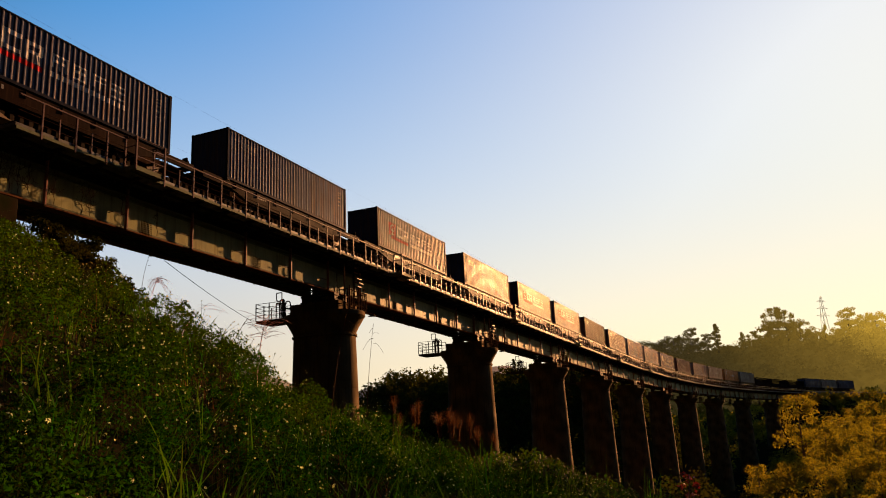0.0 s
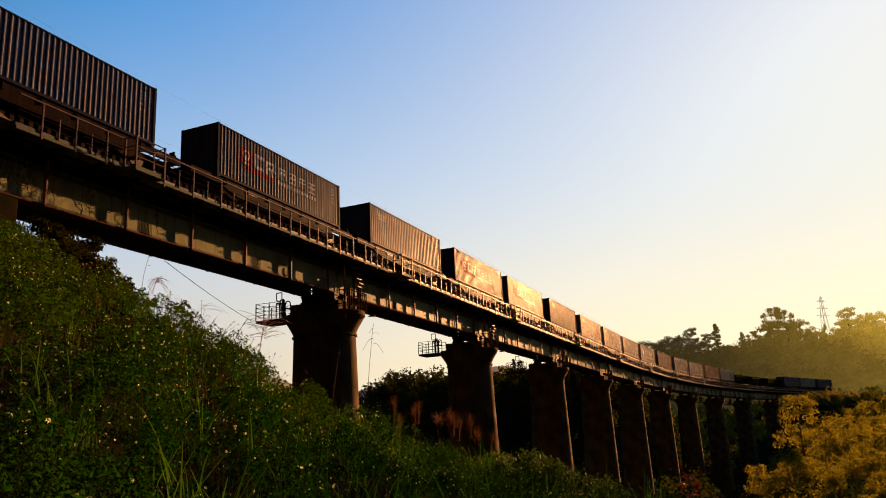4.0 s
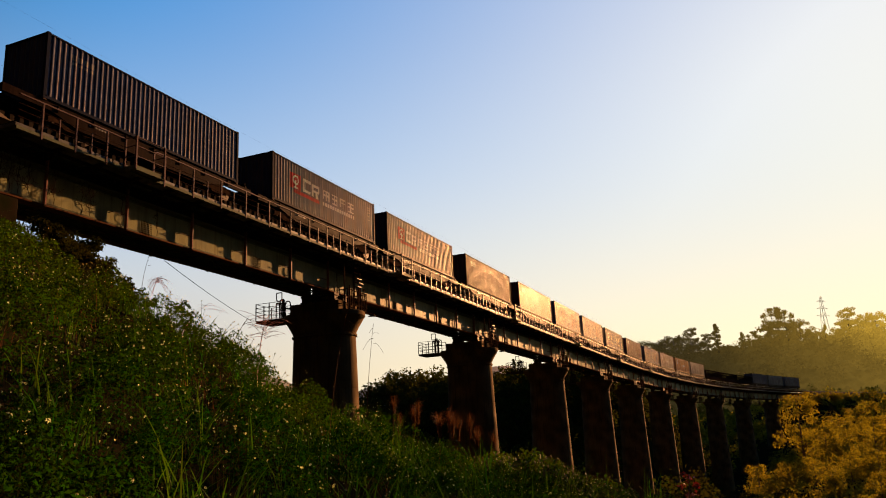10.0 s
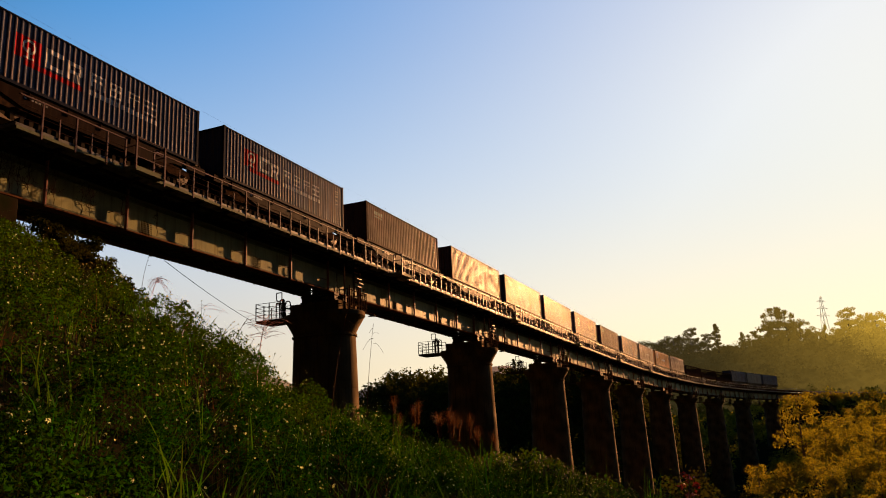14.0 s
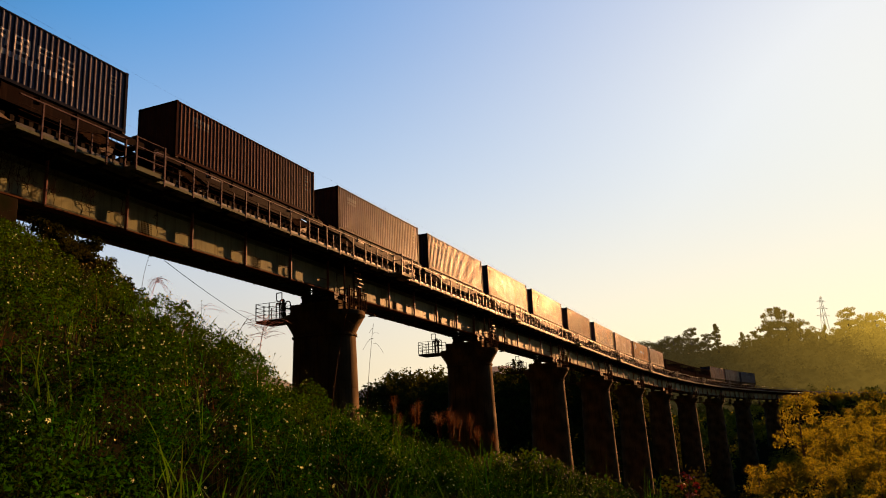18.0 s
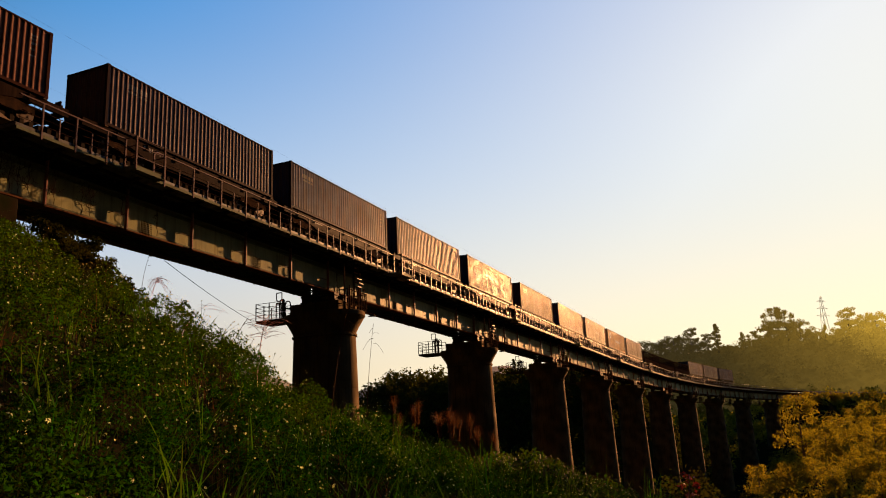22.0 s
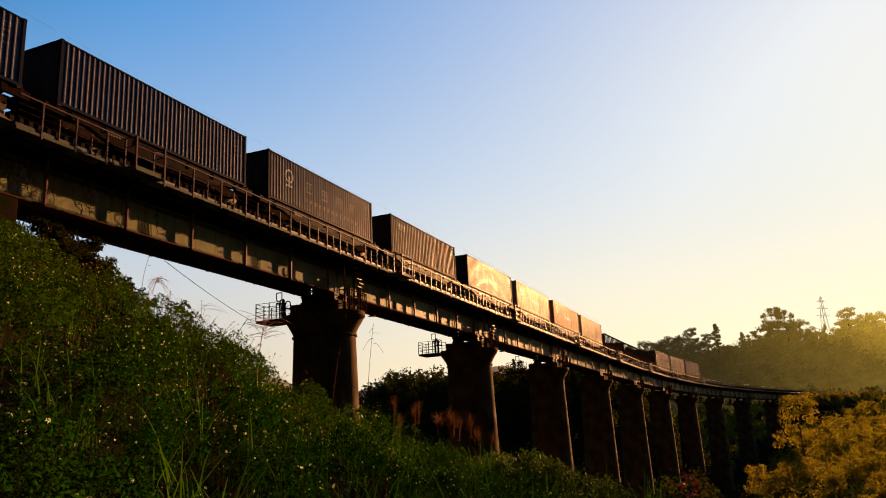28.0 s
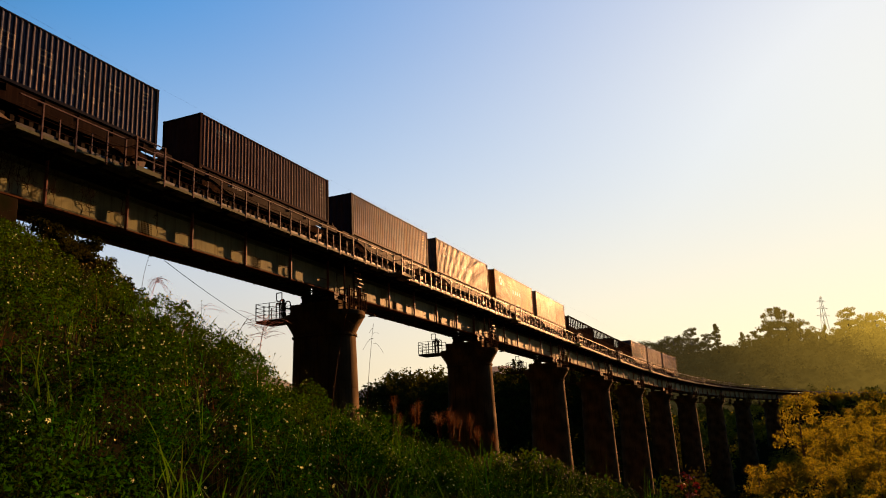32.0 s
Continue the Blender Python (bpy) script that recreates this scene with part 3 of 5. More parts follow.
def build_span():
    L = SPAN
    t = thing("girder_span", Matrix(), "grey-green steel plate girder span with a railed side walkway", "bridge span", "spans of the viaduct")
    x0, x1 = 0.08, L - 0.08
    for sy in (-1, 1):
        y = 0.95 * sy
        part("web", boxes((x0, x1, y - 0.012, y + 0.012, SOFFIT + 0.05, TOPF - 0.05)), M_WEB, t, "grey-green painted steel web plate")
        part("bottom_flange", boxes((x0, x1, y - 0.24, y + 0.24, SOFFIT - 0.02, SOFFIT + 0.05), bevel=0.008), M_FLANGE, t, "dark brown bottom flange with bounce light painted in")
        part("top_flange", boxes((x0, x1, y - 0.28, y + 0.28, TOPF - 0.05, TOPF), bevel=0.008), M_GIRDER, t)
        # track beam that stands on the girder, set back under the sleepers, their shade put into its near-black colour
        part("track_beam", boxes((x0, x1, y * 0.79 - 0.012, y * 0.79 + 0.012, TOPF + 0.04, BED_Z - 0.03), (x0, x1, y * 0.79 - 0.13, y * 0.79 + 0.13, TOPF, TOPF + 0.04), (x0, x1, y * 0.79 - 0.13, y * 0.79 + 0.13, BED_Z - 0.03, BED_Z)), M_BOGIE, t, "steel beam under the track with shade painted in")
        for x in (0.3, 2.68, 6.84, 11.0, 15.16, 19.32, 23.45, L - 0.3):
            part("stiffener", boxes((x - 0.012, x + 0.012, y + sy * 0.012, y + sy * 0.05, SOFFIT + 0.05, TOPF - 0.05)), M_WEB, t)
        # struts that stand clear of the web on lugs, each with a pipe hook
        for x in (2.46, 6.62, 10.76, 14.9, 19.06, 23.1):
            ya, yb = sorted((y + sy * 0.22, y + sy * 0.36))
            part("strut", boxes((x - 0.035, x + 0.035, ya, yb, SOFFIT + 0.02, TOPF + 0.25), bevel=0.006), M_STRUT, t, "red-oxide painted steel strut")
            part("strut_lug", boxes((x - 0.06, x + 0.06, *sorted((y + sy * 0.2, yb if sy > 0 else ya)), SOFFIT - 0.01, SOFFIT + 0.018), (x - 0.06, x + 0.06, *sorted((y + sy * 0.27, yb if sy > 0 else ya)), TOPF + 0.002, TOPF + 0.03)), M_STEEL, t)
            part("pipe_hook", rods(0.018, ((x - 0.75, y + sy * 0.28, SOFFIT + 0.62), (x, y + sy * 0.28, SOFFIT + 0.62)), ((x - 0.75, y + sy * 0.28, SOFFIT + 0.62), (x - 0.75, y + sy * 0.02, SOFFIT + 0.62))), M_STEEL, t)
        for x in (7.75, 15.9):
            part("wire_mesh", rods(0.009, *[((x + 0.09 * i, y + sy * 0.05, SOFFIT + 0.08), (x + 0.09 * i, y + sy * 0.05, SOFFIT + 0.72)) for i in range(8)], *[((x, y + sy * 0.05, SOFFIT + 0.08 + 0.09 * i), (x + 0.63, y + sy * 0.05, SOFFIT + 0.08 + 0.09 * i)) for i in range(8)], sides=4), M_BOGIE, t, "dark wire mesh guard on the web")
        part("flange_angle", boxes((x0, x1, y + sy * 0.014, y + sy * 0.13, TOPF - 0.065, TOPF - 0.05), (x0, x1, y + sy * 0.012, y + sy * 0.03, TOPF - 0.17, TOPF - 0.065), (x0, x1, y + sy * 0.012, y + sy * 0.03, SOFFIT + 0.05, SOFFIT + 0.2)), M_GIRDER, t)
    for i in range(7):
        x = x0 + 0.3 + (x1 - x0 - 0.6) * i / 6
        part("cross_frame", rods(0.045, ((x, -0.93, SOFFIT + 0.1), (x, 0.93, SOFFIT + 0.1)), ((x, -0.93, TOPF - 0.15), (x, 0.93, TOPF - 0.15)), ((x, -0.93, SOFFIT + 0.15), (x, 0.93, TOPF - 0.2)), ((x, 0.93, SOFFIT + 0.15), (x, -0.93, TOPF - 0.2))), M_STEEL, t)
        if i < 6:
            x2 = x + (x1 - x0 - 0.6) / 6
            part("wind_brace", rods(0.04, ((x, -0.93, SOFFIT + 0.04), (x2, 0.93, SOFFIT + 0.04)), ((x, 0.93, SOFFIT + 0.04), (x2, -0.93, SOFFIT + 0.04))), M_STEEL, t)
        if i in (2, 3, 4):
            part("drain", boxes((x + 1.2, x + 1.4, -0.12, 0.12, SOFFIT - 0.22, SOFFIT + 0.1)), M_STEEL, t)
    # sleepers and rails
    n = 60
    sleeper = mesh_of(boxes((-0.1, 0.1, -1.45, 1.45, BED_Z + 0.004, BED_Z + 0.244), bevel=0.012), "sleeper", M_TIMBER)
    for i in range(n):
        o = part("sleeper", sleeper, None, t)
        o.location = (0.2 + (L - 0.4) * i / (n - 1), 0, 0)
    for y in (-0.755, 0.755):
        part("rail", boxes((0, L, y - 0.06, y + 0.06, BED_Z + 0.246, BED_Z + 0.262), (0, L, y - 0.01, y + 0.01, BED_Z + 0.262, RAIL_Z - 0.04), (0, L, y - 0.036, y + 0.036, RAIL_Z - 0.04, RAIL_Z)), M_RAIL, t)
    for sy in (-1, 1):
        ye = EDGE * sy
        lo, hi = DECK - 0.14, DECK + 1.12
        # brackets, planks and edge angle of the walkway
        for i in range(13):
            x = 0.4 + (L - 0.8) * i / 12
            bm = loft([[(x - 0.04, 0.77 * sy, lo - 0.34), (x + 0.04, 0.77 * sy, lo - 0.34), (x + 0.04, 0.77 * sy, lo - 0.004), (x - 0.04, 0.77 * sy, lo - 0.004)],
                       [(x - 0.04, (EDGE - 0.06) * sy, lo - 0.1), (x + 0.04, (EDGE - 0.06) * sy, lo - 0.1), (x + 0.04, (EDGE - 0.06) * sy, lo - 0.004), (x - 0.04, (EDGE - 0.06) * sy, lo - 0.004)]])
            bmesh.ops.recalc_face_normals(bm, faces=bm.faces)
            # near-black colour paints in the shade under the walkway
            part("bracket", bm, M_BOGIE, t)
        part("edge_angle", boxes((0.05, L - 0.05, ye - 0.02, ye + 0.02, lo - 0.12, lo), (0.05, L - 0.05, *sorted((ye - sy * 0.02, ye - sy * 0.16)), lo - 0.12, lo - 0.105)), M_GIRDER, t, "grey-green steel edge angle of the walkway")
        # stringer darkened likewise, shade put into its colour
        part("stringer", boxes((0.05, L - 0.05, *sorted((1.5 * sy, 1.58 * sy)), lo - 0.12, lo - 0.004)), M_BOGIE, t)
        slab = mesh_of(boxes((-0.43, 0.43, *sorted((0.9 * sy, (EDGE - 0.024) * sy)), lo, DECK), bevel=0.015), "walkway_slab", M_SLAB)
        ns = 27
        for i in range(ns):
            o = part("walkway_slab", slab, None, t)
            o.location = (0.45 + (L - 0.9) * i / (ns - 1), 0, 0.004 * ((i * 7) % 3))
        # railing
        post = mesh_of(boxes((-0.036, 0.036, -0.036, 0.036, lo - 0.2, hi), bevel=0.006), "railing_post", M_RAILING)
        stub = mesh_of(boxes((-0.022, 0.022, -0.02, 0.02, lo, DECK + 0.74)), "railing_stub", M_RAILING)
        for x in POSTS:
            o = part("railing_post", post, None, t)
            o.location = (x, ye, 0)
        for a, b in zip(POSTS, POSTS[1:]):
            if b - a < 3:
                o = part("railing_stub", stub, None, t)
                o.location = ((a + b) / 2, ye, 0)
        niche = (5.15, 6.85)
        for a, b in ((0.08, niche[0]), (niche[1], L - 0.08)):
            part("top_rail", boxes((a, b, ye - 0.034, ye + 0.034, hi - 0.05, hi + 0.012), bevel=0.008), M_RAILING, t)
            for z in (0.22, 0.48, 0.74):
                # mid rails near-black, their unlit look put into the colour
                part("mid_rail", rods(0.017, ((a, ye, DECK + z), (b, ye, DECK + z))), M_BOGIE, t)
        # refuge that stands out from the walkway
        yo = OUT * sy
        ya, yb = sorted((ye, yo))
        ref = part("refuge_floor", boxes((niche[0], niche[1], ya, yb, lo - 0.06, lo), (niche[0], niche[0] + 0.07, ya, yb, lo - 0.2, lo - 0.06), (niche[1] - 0.07, niche[1], ya, yb, lo - 0.2, lo - 0.06), (niche[0], niche[1], *sorted((yo, yo - 0.07 * sy)), lo - 0.2, lo - 0.06)), M_GIRDER, t, "steel refuge bay standing out from the walkway")
        for x, y in ((niche[0] + 0.03, ye), (niche[1] - 0.03, ye), (niche[0] + 0.03, yo), (niche[1] - 0.03, yo)):
            part("refuge_post", boxes((x - 0.036, x + 0.036, y - 0.036, y + 0.036, lo - 0.16, hi + 0.02)), M_RAILING, ref)
        for z in (0.25, 0.7, 1.1):
            part("refuge_rail", rods(0.026, ((niche[0], ye, DECK + z), (niche[0], yo, DECK + z)), ((niche[0], yo, DECK + z), (niche[1], yo, DECK + z)), ((niche[1], yo, DECK + z), (niche[1], ye, DECK + z))), M_RAILING, ref)
    return t


first = build_span()
first.matrix_world = chord(FIRST, FIRST + SPAN, 0)
for i in range(1, SPANS):
    copy_thing(first, chord(FIRST + SPAN * i, FIRST + SPAN * (i + 1), 0))

# guy cable from the first span down to the platform of its pier
cable = bmesh.new()
(x0_, y0_, _), (x1_, y1_, _) = line(96.6, -1.3), line(107.6, -4.2)
ca, cb = Vector((x0_, y0_, 11.4)), Vector((x1_, y1_, CAP_Z - 0.2))
for i in range(6):
    u0, u1 = i / 6, (i + 1) / 6
    rod(cable, ca.lerp(cb, u0) - Vector((0, 0, 0.5 * u0 * (1 - u0))), ca.lerp(cb, u1) - Vector((0, 0, 0.5 * u1 * (1 - u1))), 0.016, 5)
tagged(new("guy_cable", mesh_of(cable, "guy_cable", M_STEEL)), "thin dark steel cable slung below the bridge span", "cable")

# track bed on solid ground beyond both abutments
for s_a, s_b in ((FIRST - 66, FIRST - 1.0), (LAST + 1.0, LAST + 78)):
    ring = []
    n = 24
    for i in range(n + 1):
        s = s_a + (s_b - s_a) * i / n
        ring.append([(*line(s, d)[:2], z) for d, z in ((-3.6, BED_Z - 1.1), (-1.9, BED_Z + 0.18), (1.9, BED_Z + 0.18), (3.6, BED_Z - 1.1))])
    bm = loft(ring)
    bmesh.ops.recalc_face_normals(bm, faces=bm.faces)
    bed = tagged(new("track_bed", mesh_of(bm, "track_bed", M_BALLAST)), "grey ballast bed carrying the line onto the hillside", "track bed", kind="structure")
    for d in (-0.755, 0.755):
        bm = loft([[(*line(s_a + (s_b - s_a) * i / n, d + dd)[:2], z) for dd, z in ((-0.04, BED_Z + 0.15), (0.04, BED_Z + 0.15), (0.04, RAIL_Z), (-0.04, RAIL_Z))] for i in range(n + 1)])
        bmesh.ops.recalc_face_normals(bm, faces=bm.faces)
        part("rail", bm, M_RAIL, bed)

# ---- containers ----
LONG, WIDE, TALL = 12.192, 2.438, 2.896
PITCH = 0.278


def wave_x(x0, x1):
    """The corrugated line of a side wall between x0 and x1: pairs of x and depth."""
    pts = []
    base = 0.16
    n = int((LONG - 2 * base) / PITCH)
    off = base + (LONG - 2 * base - n * PITCH) / 2
    knots = [(0.0, 0.036)]
    for i in range(n):
        a = off + i * PITCH
        knots += [(a, 0.036), (a + 0.055, 0.0), (a + 0.1, 0.0), (a + 0.155, 0.036)]
    knots.append((LONG, 0.036))
    xs, ds = np.array(knots).T
    inner = [(float(x), float(d)) for x, d in knots if x0 < x < x1]
    return [(x0, float(np.interp(x0, xs, ds)))] + inner + [(x1, float(np.interp(x1, xs, ds)))]


def side_patch(x0, x1, z0, z1, lift, side, skew=0.0):
    """A strip of the corrugated wall, lifted off it."""
    bm = bmesh.new()
    pts = wave_x(x0, x1)
    rows = []
    for x, d in pts:
        y = side * (WIDE / 2 - 0.012 - d + lift)
        rows.append((bm.verts.new((x, y, z0)), bm.verts.new((x + skew, y, z1))))
    for a, b in zip(rows, rows[1:]):
        bm.faces.new((a[0], b[0], b[1], a[1]) if side < 0 else (a[1], b[1], b[0], a[0]))
    return bm


def build_container():
    t = thing("shipping_container", Matrix(), "forty-foot corrugated steel shipping container on a flat wagon", "container", "containers on the train")
    h = WIDE / 2
    for side in (-1, 1):
        part("side_panel", side_patch(0.1, LONG - 0.1, 0.14, TALL - 0.1, 0.0, side), M_BOX, t)
    for x, s in ((0.0, 1), (LONG, -1)):
        bm = bmesh.new()
        rows = []
        for i in range(33):
            y = -h + 0.12 + (WIDE - 0.24) * i / 32
            d = 0.03 + (0.035 if (i % 4) in (1, 2) else 0.0)
            rows.append((bm.verts.new((x + s * d, y, 0.14)), bm.verts.new((x + s * d, y, TALL - 0.1))))
        for a, b in zip(rows, rows[1:]):
            bm.faces.new((a[0], a[1], b[1], b[0]) if s > 0 else (a[0], b[0], b[1], a[1]))
        part("end_panel" if s > 0 else "door_panel", bm, M_BOX, t)
    part("roof", boxes((0.08, LONG - 0.08, -h + 0.06, h - 0.06, TALL - 0.05, TALL - 0.02)), M_BOX, t)
    part("floor_pan", boxes((0.1, LONG - 0.1, -h + 0.05, h - 0.05, 0.12, 0.16)), M_STEEL, t)
    for y in (-1, 1):
        a, b = sorted((y * h, y * (h - 0.06)))
        part("top_rail", boxes((0.16, LONG - 0.16, a, b, TALL - 0.1, TALL - 0.03), bevel=0.008), M_BOXFRAME, t)
        part("bottom_rail", boxes((0.16, LONG - 0.16, a, b, 0.02, 0.16), bevel=0.008), M_BOXFRAME, t)
        for x in (0.0, LONG):
            s = 1 if x == 0 else -1
            xa, xb = sorted((x, x + s * 0.16))
            ya, yb = sorted((y * h, y * (h - 0.14)))
            part("corner_post", boxes((xa, xb, ya, yb, 0.118, TALL - 0.118), bevel=0.012), M_BOXFRAME, t)
            for z0, z1 in ((0.0, 0.118), (TALL - 0.118, TALL)):
                xa2, xb2 = sorted((x - s * 0.004, x + s * 0.174))
                ya2, yb2 = sorted((y * (h + 0.004), y * (h - 0.158)))
                part("corner_casting", boxes((xa2, xb2, ya2, yb2, z0, z1), bevel=0.012), M_BOXFRAME, t)
    for x in (0.05, LONG - 0.05):
        part("end_sill", boxes((x - 0.05, x + 0.05, -h + 0.15, h - 0.15, 0.02, 0.14)), M_BOXFRAME, t)
        part("end_header", boxes((x - 0.05, x + 0.05, -h + 0.15, h - 0.15, TALL - 0.1, TALL - 0.02)), M_BOXFRAME, t)
    for y in (-0.75, -0.3, 0.3, 0.75):
        part("lock_rod", rods(0.018, ((LONG + 0.012, y, 0.12), (LONG + 0.012, y, TALL - 0.1))), M_STEEL, t)
    return t


def mark(t, name, label, material, rects, side=-1, lift=0.004):
    """Painted bars on the near wall, following its corrugation."""
    bm = bmesh.new()
    for r in rects:
        x0, x1, z0, z1 = r[:4]
        piece = side_patch(x0, x1, z0, z1, lift, side, r[4] if len(r) > 4 else 0.0)
        me = bpy.data.meshes.new("tmp")
        piece.to_mesh(me)
        piece.free()
        bm.from_mesh(me)
        bpy.data.meshes.remove(me)
    ob = part(name, bm, material, t, label)
    if len(rects) > 3:
        tagged(ob, kind="stuff")


def glyph(x, z, w, h, seed):
    """Plain strokes that stand for one character."""
    r = random.Random(seed)
    s = 0.085
    out = [(x, x + w, z + h - s, z + h), (x + w * 0.45, x + w * 0.45 + s, z, z + h)]
    if r.random() < 0.7:
        out.append((x, x + s, z + 0.1 * h, z + h))
    if r.random() < 0.7:
        out.append((x + w - s, x + w, z, z + h * 0.95))
    out.append((x, x + w, z + h * r.uniform(0.35, 0.6), z + h * 0.5 + s))
    if r.random() < 0.5:
        out.append((x, x + w, z, z + s))
    return out


def ring_rects(cx, cz, outer, inner, n=12):
    """A painted ring as upright slices."""
    out = []
    for i in range(n):
        a, b = -outer + 2 * outer * i / n, -outer + 2 * outer * (i + 1) / n
        m = (a + b) / 2
        ho, hi = math.sqrt(outer ** 2 - m * m), math.sqrt(max(inner ** 2 - m * m, 0))
        if hi > 0:
            out += [(cx + a, cx + b, cz + hi, cz + ho), (cx + a, cx + b, cz - ho, cz - hi)]
        else:
            out.append((cx + a, cx + b, cz - ho, cz + ho))
    return out


def rail_marks(t):
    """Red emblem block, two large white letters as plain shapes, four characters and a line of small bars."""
    mark(t, "emblem_block", "red painted emblem block", M_RED, [(1.75, 2.95, 1.25, 2.2), (2.2, 5.0, 1.0, 1.22)])
    mark(t, "emblem_sign", "white painted emblem", M_WHITE, ring_rects(2.4, 1.82, 0.3, 0.2) + [(2.34, 2.46, 1.36, 1.8), (2.18, 2.62, 1.3, 1.38)], lift=0.009)
    c, r = 3.15, 4.15
    mark(t, "large_lettering", "two large white letters drawn as plain shapes", M_WHITE, [
        (c, c + 0.2, 1.35, 2.15), (c, c + 0.85, 1.97, 2.17), (c, c + 0.8, 1.33, 1.5), (r, r + 0.2, 1.3, 2.1), (r, r + 0.85, 1.93, 2.1), (r + 0.65, r + 0.85, 1.65, 2.1), (r, r + 0.8, 1.6, 1.74), (r + 0.5, r + 0.75, 1.25, 1.62, -0.1)])
    rects = []
    for i in range(4):
        rects += glyph(5.45 + i * 1.02, 1.42, 0.72, 0.66, i + 3)
    mark(t, "character_mark", "four white characters as plain strokes", M_WHITE, rects)
    mark(t, "lettering_mark", "line of small white lettering", M_WHITE, [(5.4 + i * 0.29, 5.56 + i * 0.29, 1.05, 1.28) for i in range(14)])
    end_marks(t)


def end_marks(t):
    mark(t, "code_mark", "column of small white code lettering", M_FADED, [(11.2, 11.55, 2.35, 2.43), (11.2, 11.5, 2.2, 2.28), (11.25, 11.5, 2.0, 2.1), (11.22, 11.42, 1.75, 1.85), (11.22, 11.5, 1.5, 1.56)])


def corner_marks(t):
    mark(t, "name_mark", "small faded lettering near the top corner", M_FADED, [(1.25 + i * 0.32, 1.48 + i * 0.32, 2.2, 2.45) for i in range(4)] + [(1.3 + i * 0.3, 1.5 + i * 0.3, 2.0, 2.12) for i in range(4)])
    end_marks(t)


def line_marks(t):
    """White round emblem, four wide characters and spaced letters below."""
    mark(t, "emblem_sign", "white round painted emblem", M_WHITE, ring_rects(2.1, 1.85, 0.42, 0.3) + [(2.0, 2.2, 1.3, 1.85), (1.8, 2.4, 1.18, 1.3)])
    rects = []
    for i in range(4):
        rects += glyph(3.9 + i * 1.75, 1.35, 0.7, 0.68, i + 11)
    mark(t, "character_mark", "four faded white characters as plain strokes", M_FADED, rects)
    mark(t, "lettering_mark", "row of spaced faded letters", M_FADED, [(3.85 + i * 0.5, 4.02 + i * 0.5, 0.72, 0.98) for i in range(13)])
    end_marks(t)


def ring_mark(t):
    mark(t, "emblem_sign", "white round painted emblem", M_WHITE, ring_rects(1.8, 2.0, 0.45, 0.28))
    mark(t, "name_mark", "faded white lettering", M_WHITE, [(5.5 + i * 0.7, 5.75 + i * 0.7, 1.2, 1.6) for i in range(4)])


# ---- wagons ----


